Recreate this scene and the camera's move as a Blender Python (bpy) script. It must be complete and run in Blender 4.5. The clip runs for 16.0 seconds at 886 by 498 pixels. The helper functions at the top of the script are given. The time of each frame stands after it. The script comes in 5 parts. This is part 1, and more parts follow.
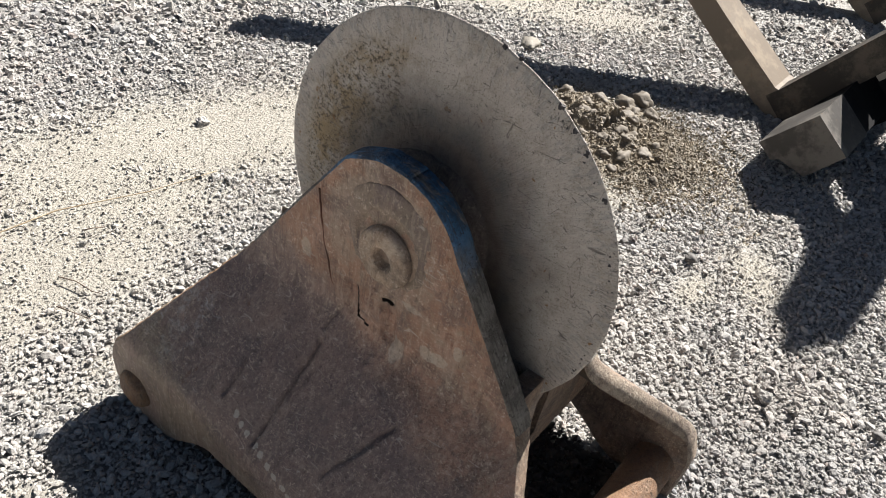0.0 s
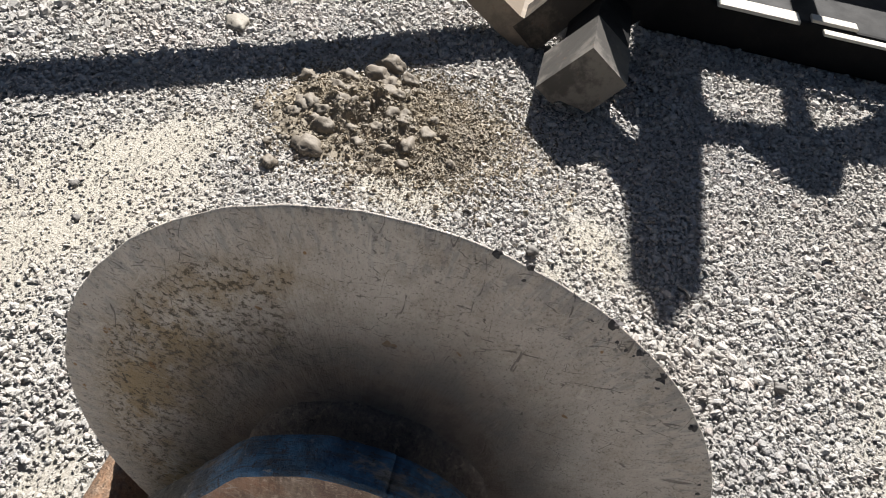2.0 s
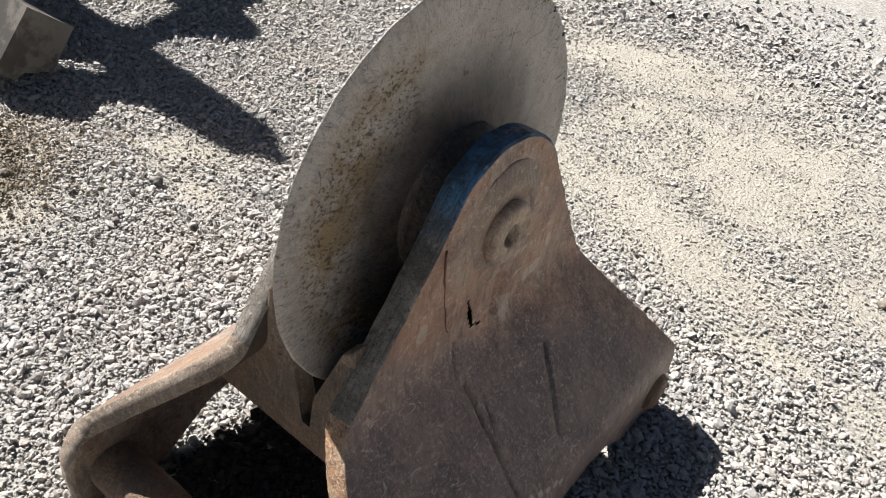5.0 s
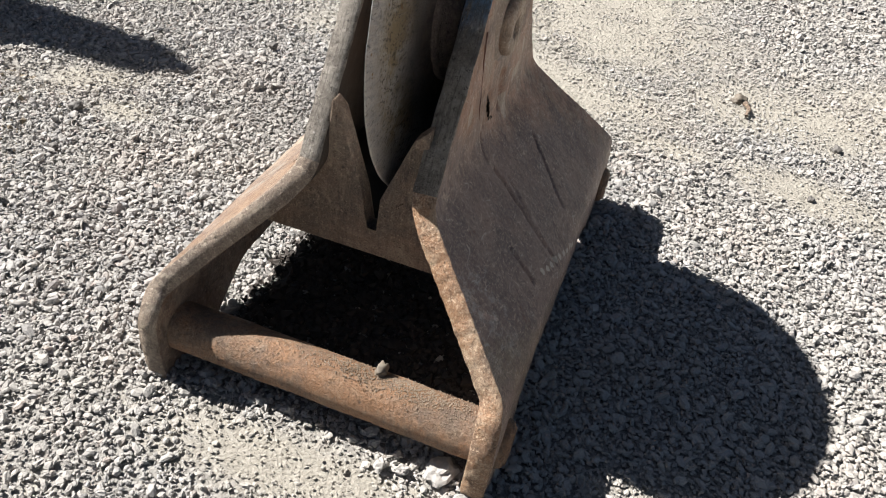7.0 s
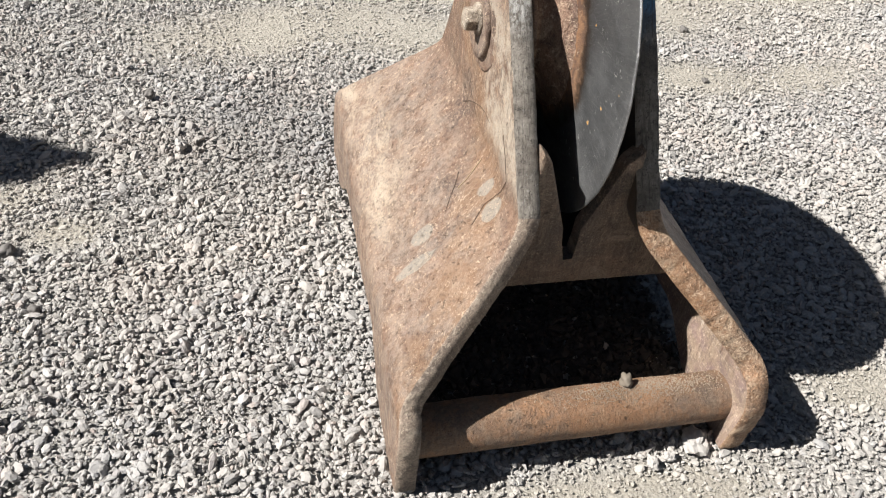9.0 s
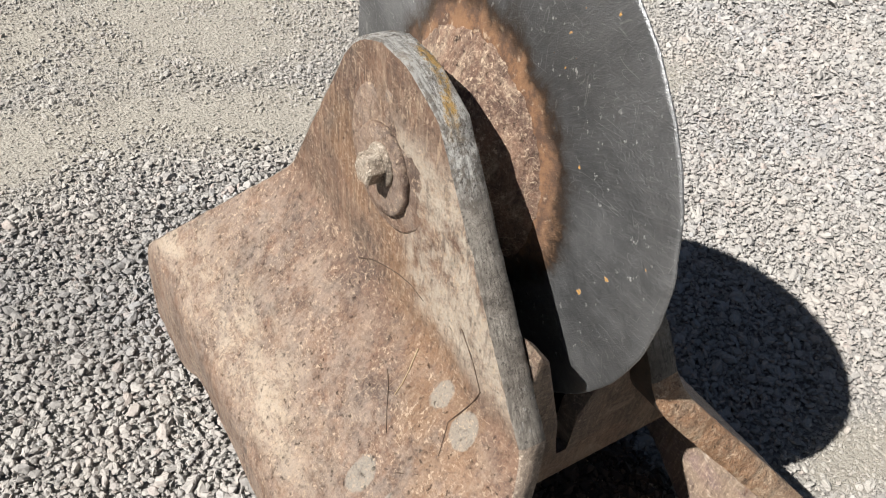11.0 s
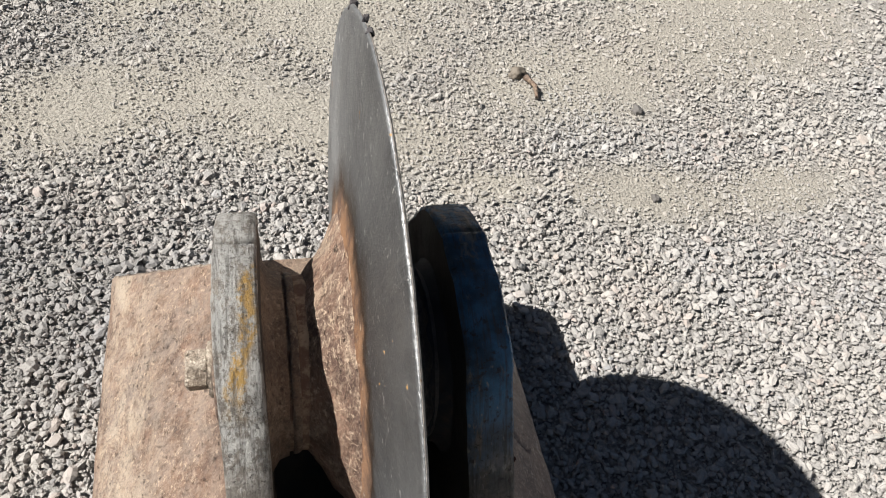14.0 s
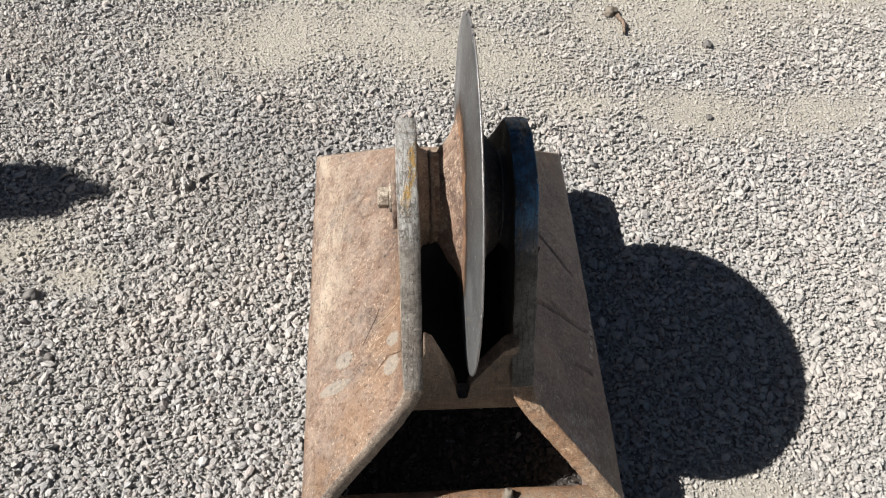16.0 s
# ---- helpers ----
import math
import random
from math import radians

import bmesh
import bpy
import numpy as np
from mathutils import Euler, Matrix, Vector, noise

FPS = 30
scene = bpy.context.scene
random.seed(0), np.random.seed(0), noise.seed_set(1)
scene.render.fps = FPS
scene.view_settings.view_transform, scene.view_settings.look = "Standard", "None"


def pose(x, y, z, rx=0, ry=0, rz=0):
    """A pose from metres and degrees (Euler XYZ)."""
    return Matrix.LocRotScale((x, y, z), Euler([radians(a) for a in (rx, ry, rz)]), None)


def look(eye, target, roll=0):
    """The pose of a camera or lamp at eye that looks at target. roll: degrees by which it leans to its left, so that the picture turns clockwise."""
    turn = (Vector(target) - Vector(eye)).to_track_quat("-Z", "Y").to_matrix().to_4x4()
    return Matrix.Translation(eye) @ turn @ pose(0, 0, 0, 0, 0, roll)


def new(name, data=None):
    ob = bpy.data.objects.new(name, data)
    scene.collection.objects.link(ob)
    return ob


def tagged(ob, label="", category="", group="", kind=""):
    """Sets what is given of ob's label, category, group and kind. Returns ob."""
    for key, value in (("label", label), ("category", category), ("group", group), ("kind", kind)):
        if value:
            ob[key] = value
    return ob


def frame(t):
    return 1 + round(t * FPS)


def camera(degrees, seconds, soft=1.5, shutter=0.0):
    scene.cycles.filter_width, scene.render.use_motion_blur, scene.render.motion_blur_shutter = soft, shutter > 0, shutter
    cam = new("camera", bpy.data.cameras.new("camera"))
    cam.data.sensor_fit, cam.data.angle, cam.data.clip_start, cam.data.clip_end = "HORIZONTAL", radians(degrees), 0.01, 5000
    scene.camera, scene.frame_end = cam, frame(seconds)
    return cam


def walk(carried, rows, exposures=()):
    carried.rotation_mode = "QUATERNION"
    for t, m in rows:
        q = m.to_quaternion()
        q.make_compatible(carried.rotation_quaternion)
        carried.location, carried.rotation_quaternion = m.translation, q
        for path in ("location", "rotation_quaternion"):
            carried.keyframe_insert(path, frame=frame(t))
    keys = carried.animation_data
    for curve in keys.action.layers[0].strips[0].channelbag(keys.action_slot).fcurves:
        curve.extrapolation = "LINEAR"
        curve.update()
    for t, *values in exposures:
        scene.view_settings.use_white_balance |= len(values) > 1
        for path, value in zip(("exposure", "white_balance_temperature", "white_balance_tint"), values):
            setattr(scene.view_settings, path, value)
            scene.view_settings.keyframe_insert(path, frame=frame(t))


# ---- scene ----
from mathutils.bvhtree import BVHTree

cam = camera(59.5, 16.0, soft=1.0)
PATH = [
    (0, (0.7190, 0.5028, 1.2380), (-0.6395, -0.3988, -0.1477), 9.60),
    (0.5, (0.6276, 0.4573, 1.2647), (-0.7605, -0.3763, -0.1348), 9.70),
    (1, (0.5222, 0.3290, 1.2637), (-0.9306, -0.3522, -0.1519), 10.10),
    (1.5, (0.4359, 0.1771, 1.2348), (-1.0862, -0.2561, -0.2054), 10.60),
    (2, (0.3778, 0.0517, 1.1909), (-1.1784, -0.0561, -0.2739), 11.30),
    (2.5, (0.3192, -0.1027, 1.1727), (-1.2064, 0.1436, -0.3071), 11.80),
    (3, (0.3391, -0.2109, 1.1866), (-1.0981, 0.3660, -0.2910), 11.90),
    (3.5, (0.4237, -0.3537, 1.2027), (-0.8912, 0.5093, -0.2482), 11.80),
    (4, (0.4735, -0.4646, 1.1931), (-0.7047, 0.6301, -0.2193), 11.40),
    (4.5, (0.4780, -0.6019, 1.1321), (-0.5628, 0.6783, -0.2311), 10.70),
    (5, (0.4872, -0.7310, 1.1385), (-0.4274, 0.6871, -0.1776), 9.80),
    (5.2, (0.5119, -0.7891, 1.1406), (-0.3565, 0.6705, -0.1605), 9.50),
    (7.3, (0.2555, -1.1376, 1.0154), (-0.0647, 0.4749, -0.3542), 8.40),
    (7.5, (0.1252, -1.1296, 1.0176), (-0.1180, 0.4810, -0.3702), 8.20),
    (8, (-0.0995, -1.1230, 1.0689), (-0.1279, 0.4751, -0.3542), 7.60),
    (8.2, (-0.1883, -1.1408, 1.0786), (-0.1195, 0.4521, -0.3488), 7.50),
    (10.3, (-0.5591, -0.7406, 1.0625), (0.3160, 0.5811, -0.3756), 7.20),
    (10.5, (-0.5453, -0.7017, 1.0614), (0.3655, 0.6052, -0.3670), 7.30),
    (11, (-0.4580, -0.5714, 1.0144), (0.5122, 0.7249, -0.3852), 7.50),
    (11.5, (-0.3675, -0.4422, 0.9919), (0.6215, 0.8648, -0.3841), 8.20),
    (12, (-0.3206, -0.3869, 0.9972), (0.6470, 0.9417, -0.3734), 9.30),
    (12.5, (-0.2710, -0.3595, 1.0261), (0.6349, 0.9959, -0.3595), 10.80),
    (13, (-0.1967, -0.3528, 1.0647), (0.6011, 1.0245, -0.3659), 12.10),
    (13.5, (-0.1413, -0.3589, 1.0935), (0.5193, 1.0181, -0.4055), 12.80),
    (14, (-0.0887, -0.3778, 1.1288), (0.4237, 0.9739, -0.4494), 12.50),
    (14.5, (-0.0869, -0.4047, 1.1802), (0.2903, 0.9028, -0.4708), 10.90),
    (15, (-0.0780, -0.4791, 1.3011), (0.1937, 0.7805, -0.4077), 8.70),
    (15.5, (-0.1100, -0.6360, 1.4381), (0.0881, 0.5879, -0.3060), 6.60),
    (16, (-0.1359, -0.8007, 1.5686), (0.0213, 0.4007, -0.1947), 5.00),
]
walk(cam, [(t, look(eye, target, roll)) for t, eye, target, roll in PATH], [(0, 1.22), (5.2, 1.2), (8, 1.0), (10.3, 0.74), (13, 0.66), (16, 0.74)])

# ---- world and sun ----
SUN = Vector((-0.97, 0.05, 1.0)).normalized()
world = bpy.data.worlds.new("sky")
scene.world = world
world.use_nodes = True
wn = world.node_tree
sky = wn.nodes.new("ShaderNodeTexSky")
sky.sky_type, sky.sun_disc = "NISHITA", False
sky.sun_elevation = math.asin(SUN.z)
sky.sun_rotation = math.atan2(SUN.x, SUN.y)
wn.links.new(sky.outputs[0], wn.nodes["Background"].inputs[0])
wn.nodes["Background"].inputs[1].default_value = 0.0185
sun = new("sun", bpy.data.lights.new("sun", "SUN"))
sun.data.energy, sun.data.angle, sun.data.color = 5.2, radians(0.55), (1.0, 0.96, 0.91)
sun.matrix_world = look(SUN * 10, (0, 0, 0))


# ---- material kit ----
class Kit:
    """Short hands for building one node material."""

    def __init__(self, name, rough=0.8, metal=0.0):
        self.mat = bpy.data.materials.new(name)
        self.mat.use_nodes = True
        self.t = self.mat.node_tree
        self.b = self.t.nodes["Principled BSDF"]
        self.b.inputs["Roughness"].default_value = rough
        self.b.inputs["Metallic"].default_value = metal
        self.co = self.t.nodes.new("ShaderNodeTexCoord").outputs["Object"]

    def put(self, sock, v):
        if isinstance(v, bpy.types.NodeSocket):
            self.t.links.new(v, sock)
        elif isinstance(v, tuple) and len(v) == 3 and sock.type == "RGBA":
            sock.default_value = (*v, 1)
        else:
            sock.default_value = v

    def math(self, op, a, b=0.0, clamp=False):
        n = self.t.nodes.new("ShaderNodeMath")
        n.operation, n.use_clamp = op, clamp
        self.put(n.inputs[0], a)
        self.put(n.inputs[1], b)
        return n.outputs[0]

    def noise(self, scale, detail=4.0, co=None, rough=0.55, warp=0.0):
        n = self.t.nodes.new("ShaderNodeTexNoise")
        n.inputs["Scale"].default_value = scale
        n.inputs["Detail"].default_value = detail
        n.inputs["Roughness"].default_value = rough
        n.inputs["Distortion"].default_value = warp
        self.put(n.inputs["Vector"], co or self.co)
        return n.outputs[0]

    def voronoi(self, scale, feature="F1", co=None, out=0):
        n = self.t.nodes.new("ShaderNodeTexVoronoi")
        n.feature = feature
        n.inputs["Scale"].default_value = scale
        self.put(n.inputs["Vector"], co or self.co)
        return n.outputs[out]

    def scale(self, s, co=None, turn=(0, 0, 0)):
        n = self.t.nodes.new("ShaderNodeMapping")
        n.inputs["Scale"].default_value = s
        n.inputs["Rotation"].default_value = turn
        self.put(n.inputs["Vector"], co or self.co)
        return n.outputs[0]

    def band(self, v, lo, hi):
        n = self.t.nodes.new("ShaderNodeMapRange")
        n.interpolation_type = "SMOOTHSTEP"
        self.put(n.inputs["Value"], v)
        n.inputs["From Min"].default_value = lo
        n.inputs["From Max"].default_value = hi
        return n.outputs[0]

    def mix(self, f, a, b):
        n = self.t.nodes.new("ShaderNodeMix")
        n.data_type = "RGBA"
        self.put(n.inputs[0], f)
        self.put(n.inputs[6], a)
        self.put(n.inputs[7], b)
        return n.outputs[2]

    def ramp(self, v, *stops):
        n = self.t.nodes.new("ShaderNodeValToRGB")
        e = n.color_ramp.elements
        while len(e) < len(stops):
            e.new(0.5)
        for k, (p, c) in zip(e, stops):
            k.position, k.color = p, (*c, 1)
        self.put(n.inputs[0], v)
        return n.outputs[0]

    def axes(self, co=None):
        n = self.t.nodes.new("ShaderNodeSeparateXYZ")
        self.put(n.inputs[0], co or self.co)
        return n.outputs

    def join(self, x, y, z):
        n = self.t.nodes.new("ShaderNodeCombineXYZ")
        for s, v in zip(n.inputs, (x, y, z)):
            self.put(s, v)
        return n.outputs[0]

    def bump(self, height, strength=0.5, dist=0.003, over=None):
        n = self.t.nodes.new("ShaderNodeBump")
        n.inputs["Strength"].default_value = strength
        n.inputs["Distance"].default_value = dist
        self.put(n.inputs["Height"], height)
        if over:
            self.put(n.inputs["Normal"], over)
        return n.outputs[0]

    def hair(self, scale, width, stretch=(1, 1, 1), turn=(0, 0, 0), share=0.55, warp=0.0, co=None):
        """Thin broken curved lines, as scratches run."""
        v = self.noise(scale, 1.5, self.scale(stretch, co, turn), 0.5, warp)
        line = self.band(self.math("ABSOLUTE", self.math("SUBTRACT", v, 0.5)), width, width * 0.35)
        return self.math("MULTIPLY", line, self.band(self.noise(scale * 0.9 + 7, 3, self.scale((1, 1, 1), co, (0.7, 0.3, 0.2))), share, share + 0.07))

    def spot(self, y, z, ry, rz, ragged=0.5, grain=30):
        """A ragged patch round a place on an upright plate."""
        ax = self.axes()
        u = self.math("DIVIDE", self.math("SUBTRACT", ax[1], y), ry)
        v = self.math("DIVIDE", self.math("SUBTRACT", ax[2], z), rz)
        d = self.math("SQRT", self.math("ADD", self.math("MULTIPLY", u, u), self.math("MULTIPLY", v, v)))
        d = self.math("ADD", d, self.math("MULTIPLY", self.math("SUBTRACT", self.noise(grain, 5, rough=0.65), 0.5), ragged * 4))
        return self.band(d, 1.1, 0.9)

    def done(self, color=None, rough=None, metal=None, normal=None):
        for key, v in (("Base Color", color), ("Roughness", rough), ("Metallic", metal), ("Normal", normal)):
            if v is not None:
                self.put(self.b.inputs[key], v)
        return self.mat


def rust_plate(name, brown, dark, dust, dust_amount, fleck, extra=None, sandy=1.0, relief=0.0055, gloss=0.0):
    """Weathered thick plate: rust brown, darker mill scale, pale dust, pale flecks and scratches."""
    k = Kit(name)
    wide = k.noise(7, 10, rough=0.72, warp=0.4)
    base = k.mix(k.band(wide, 0.38, 0.62), dark, brown)
    base = k.mix(k.math("MULTIPLY", k.band(k.noise(26, 9, rough=0.76), 0.46, 0.66), 0.6), base, tuple(c * 1.5 for c in brown))
    base = k.mix(k.math("MULTIPLY", k.band(k.noise(15, 10, warp=0.9, rough=0.8), 0.47, 0.64), dust_amount), base, dust)
    if extra:
        base = extra(k, base)
    grain = k.noise(330, 4, rough=0.75)
    base = k.mix(k.math("MULTIPLY", k.band(grain, 0.5, 0.66), (0.12 + 0.2 * fleck) * sandy), base, tuple(c * 1.15 for c in dust))
    base = k.mix(k.math("MULTIPLY", k.band(grain, 0.48, 0.34), 0.5 * sandy), base, tuple(c * 0.45 for c in dark))
    speck = k.math("MULTIPLY", k.band(k.noise(150, 4, rough=0.75), 0.565, 0.64), k.band(k.noise(17, 5, rough=0.7), 0.38, 0.56))
    base = k.mix(k.math("MULTIPLY", speck, fleck), base, tuple(min(0.8, c * 1.35) for c in dust))
    for sc, turn, tone in ((290, (0.5, 0.1, 0), 1.25), (360, (-0.8, 0, 0.1), 1.4), (300, (0.5, 0, 0.2), 0.0)):
        dash = k.math("MULTIPLY", k.band(k.noise(sc, 3, k.scale((1, 0.42, 0.8), turn=turn), rough=0.7), 0.585, 0.65), k.band(k.noise(23, 6, rough=0.72), 0.42, 0.62))
        base = k.mix(k.math("MULTIPLY", dash, 0.6 * fleck), base, tuple(min(0.75, c * tone) for c in dust) if tone else tuple(c * 0.55 for c in dark))
    scr = 0.0
    for sc, st, turn in ((44, (1, 0.18, 1), (0.5, 0.2, 0)), (51, (1, 1, 0.16), (0.9, 0.4, 0.3)), (62, (1, 0.2, 1), (-0.7, 0.1, 0.4)), (80, (1, 0.3, 0.6), (0.2, 0, 0))):
        scr = k.math("MAXIMUM", scr, k.hair(sc, 0.006, st, turn, 0.53))
    base = k.mix(k.math("MULTIPLY", scr, 0.7 * fleck), base, tuple(min(0.8, c * 1.4) for c in dust))
    pits = k.math("MULTIPLY", k.band(k.noise(110, 5, rough=0.75), 0.6, 0.68), 0.75 * sandy)
    base = k.mix(k.math("MULTIPLY", pits, 0.9), base, tuple(c * 0.3 for c in dark))
    h = k.math("ADD", k.math("ADD", k.noise(30, 10, rough=0.72), k.math("MULTIPLY", grain, 0.3 * sandy)), k.math("MULTIPLY", pits, -0.7))
    h = k.math("ADD", h, k.math("MULTIPLY", k.noise(85, 7, rough=0.75), 0.7 * sandy))
    # long faint scuffs running down the sheet
    scuff = k.noise(150, 4, k.scale((1, 1, 0.14), turn=(0.35, 0, 0)), rough=0.65)
    base = k.mix(k.math("MULTIPLY", k.band(scuff, 0.54, 0.66), 0.3 * (1.2 - 0.5 * sandy)), base, tuple(c * 1.05 for c in dust))
    base = k.mix(k.math("MULTIPLY", k.band(scuff, 0.45, 0.34), 0.4), base, tuple(c * 0.6 for c in dark))
    h = k.math("ADD", h, k.math("MULTIPLY", scuff, 0.35))
    n = k.bump(h, 1.0, relief)
    rough = k.math("ADD", k.math("MULTIPLY", k.noise(18, 6, rough=0.7), 0.4), 0.42 - gloss)
    return k.done(base, rough, k.math("MULTIPLY", scr, 0.4), n)


def left_extra(k, base):
    """Cream dust settled above the lower bend, grey bare patches low at the front."""
    x, y, z = k.axes()
    on = k.math("MULTIPLY", k.band(z, 0.17, 0.20), k.band(k.math("ADD", z, k.math("MULTIPLY", k.noise(8, 6), 0.12)), 0.345, 0.265))
    on = k.math("MULTIPLY", on, k.band(y, -0.2, 0.02))
    on = k.math("MULTIPLY", on, k.band(k.noise(24, 10, k.scale((1, 0.45, 1)), rough=0.85, warp=0.5), 0.42, 0.58))
    base = k.mix(k.math("MULTIPLY", on, 0.75), base, (0.47, 0.395, 0.3))
    base = k.mix(k.math("MULTIPLY", k.band(k.noise(4.5, 8, rough=0.7, warp=0.6), 0.5, 0.66), 0.55), base, (0.15, 0.088, 0.058))
    wob = k.math("MULTIPLY", k.math("SUBTRACT", k.noise(9, 8, rough=0.7), 0.5), 0.12)
    low = k.math("MULTIPLY", k.band(k.math("ADD", z, wob), 0.38, 0.31), k.band(k.noise(30, 9, rough=0.8), 0.4, 0.58))
    base = k.mix(k.math("MULTIPLY", low, 0.38), base, (0.36, 0.30, 0.25))
    ochre = k.math("MULTIPLY", k.band(k.math("ABSOLUTE", k.math("SUBTRACT", k.math("ADD", k.math("ADD", z, k.math("MULTIPLY", y, -0.6)), wob), 0.45)), 0.07, 0.03), k.band(k.noise(18, 9, k.scale((1, 1, 0.5)), rough=0.75), 0.36, 0.56))
    base = k.mix(k.math("MULTIPLY", ochre, 0.5), base, (0.22, 0.12, 0.058))
    pale = k.math("MULTIPLY", k.band(k.math("ADD", k.math("ADD", y, k.math("MULTIPLY", z, -0.25)), wob), -0.135, -0.18), k.math("MULTIPLY", k.band(z, 0.38, 0.43), k.band(z, 0.63, 0.58)))
    base = k.mix(k.math("MULTIPLY", pale, k.band(k.noise(22, 9, rough=0.78), 0.36, 0.56)), base, (0.40, 0.345, 0.28))
    streak = k.math("MULTIPLY", k.band(k.noise(200, 4, k.scale((1, 1, 0.22), turn=(0.45, 0, 0)), rough=0.7), 0.56, 0.64), k.band(z, 0.36, 0.46))
    base = k.mix(k.math("MULTIPLY", streak, 0.5), base, (0.42, 0.32, 0.22))
    for y0, z0, a, b in ((-0.162, 0.356, 0.013, 0.014), (-0.21, 0.353, 0.015, 0.017), (-0.154, 0.258, 0.016, 0.016), (-0.2, 0.24, 0.012, 0.03)):
        base = k.mix(k.math("MULTIPLY", k.spot(y0, z0, a, b, 0.3), 0.65), base, (0.27, 0.26, 0.225))
    return base


def right_extra(k, base):
    """Red-brown round the ear, dark blue-grey scale low at the front, pale chips below the hole."""
    x, y, z = k.axes()
    wob = k.math("MULTIPLY", k.math("SUBTRACT", k.noise(7, 8, rough=0.7), 0.5), 0.16)
    low = k.band(k.math("ADD", k.math("ADD", z, k.math("MULTIPLY", y, 0.42)), wob), 0.40, 0.335)
    scale = k.mix(k.band(k.noise(14, 8, rough=0.7), 0.38, 0.62), (0.165, 0.124, 0.124), (0.29, 0.21, 0.182))
    base = k.mix(k.math("MULTIPLY", low, 0.8), base, scale)
    warm = k.math("MULTIPLY", k.band(k.math("ADD", z, wob), 0.40, 0.47), k.band(k.noise(12, 7, rough=0.7), 0.44, 0.6))
    base = k.mix(k.math("MULTIPLY", warm, 0.55), base, (0.40, 0.20, 0.11))
    face = k.math("MULTIPLY", k.spot(-0.005, 0.55, 0.105, 0.105, 0.12), k.band(k.noise(24, 8, rough=0.75), 0.4, 0.6))
    base = k.mix(k.math("MULTIPLY", face, 0.6), base, (0.43, 0.35, 0.27))
    for y0, z0, a, b in ((0.046, 0.385, 0.014, 0.02), (0.1, 0.417, 0.016, 0.012), (0.117, 0.419, 0.014, 0.012), (0.146, 0.455, 0.007, 0.012), (0.06, 0.478, 0.02, 0.006), (-0.15, 0.455, 0.012, 0.016)):
        base = k.mix(k.math("MULTIPLY", k.spot(y0, z0, a, b, 0.4, 55), 0.6), base, (0.56, 0.49, 0.40))
    rear = k.math("MULTIPLY", k.band(k.math("ADD", y, k.math("MULTIPLY", z, 0.9)), 0.475, 0.5), k.band(k.noise(40, 6, rough=0.8), 0.5, 0.62))
    base = k.mix(k.math("MULTIPLY", rear, 0.6), base, (0.36, 0.27, 0.19))
    worn = k.math("MULTIPLY", k.spot(-0.335, 0.25, 0.07, 0.06, 0.3), k.math("MAXIMUM", k.hair(55, 0.02, (1, 0.5, 0.2), (0.4, 0, 0), 0.44), k.math("MULTIPLY", k.band(k.noise(46, 6, rough=0.75), 0.5, 0.6), 0.6)))
    base = k.mix(k.math("MULTIPLY", worn, 0.8), base, (0.48, 0.45, 0.42))
    foot = k.math("MULTIPLY", k.band(k.math("ADD", k.math("SUBTRACT", z, k.math("MULTIPLY", y, -0.35)), wob), 0.125, 0.085), k.band(k.noise(16, 8, rough=0.75), 0.36, 0.58))
    base = k.mix(k.math("MULTIPLY", foot, 0.6), base, (0.29, 0.225, 0.15))
    red = k.math("MULTIPLY", k.band(k.noise(19, 7, k.scale((1, 1, 0.4)), rough=0.7), 0.62, 0.7), 0.6)
    for sc, turn, share in ((26, (0.9, 0, 0), 0.56), (33, (0.25, 0, 0.2), 0.57), (41, (-0.6, 0, 0), 0.55)):
        base = k.mix(k.math("MULTIPLY", k.hair(sc, 0.007, (1, 0.22, 1), turn, share), 0.65), base, (0.56, 0.48, 0.41))
    stain = k.math("MULTIPLY", k.band(k.noise(6, 9, rough=0.75, warp=0.7), 0.52, 0.62), 0.5)
    base = k.mix(stain, base, (0.12, 0.092, 0.092))
    for y0, z0 in ((-0.135, 0.205), (-0.118, 0.2), (-0.1, 0.196), (-0.078, 0.192), (-0.06, 0.187), (-0.04, 0.181), (-0.022, 0.176), (0.0, 0.17), (0.012, 0.165)):
        base = k.mix(k.math("MULTIPLY", k.spot(y0, z0, 0.006, 0.005, 0.5, 80), 0.75), base, (0.6, 0.55, 0.48))
    return k.mix(red, base, (0.15, 0.052, 0.03))


M_PLATE_L = rust_plate("rusty_plate_dusty", (0.16, 0.092, 0.06), (0.072, 0.046, 0.036), (0.345, 0.265, 0.192), 0.34, 0.8, left_extra, 0.7, 0.0045)
M_PLATE_R = rust_plate("rusty_plate_dark", (0.38, 0.215, 0.148), (0.165, 0.103, 0.082), (0.55, 0.435, 0.335), 0.34, 0.55, right_extra, 0.35, 0.0036, 0.08)


M_CAP = rust_plate("worn_pale_cap", (0.42, 0.30, 0.21), (0.20, 0.145, 0.11), (0.58, 0.48, 0.38), 0.6, 0.6, None, 0.5, 0.0045)


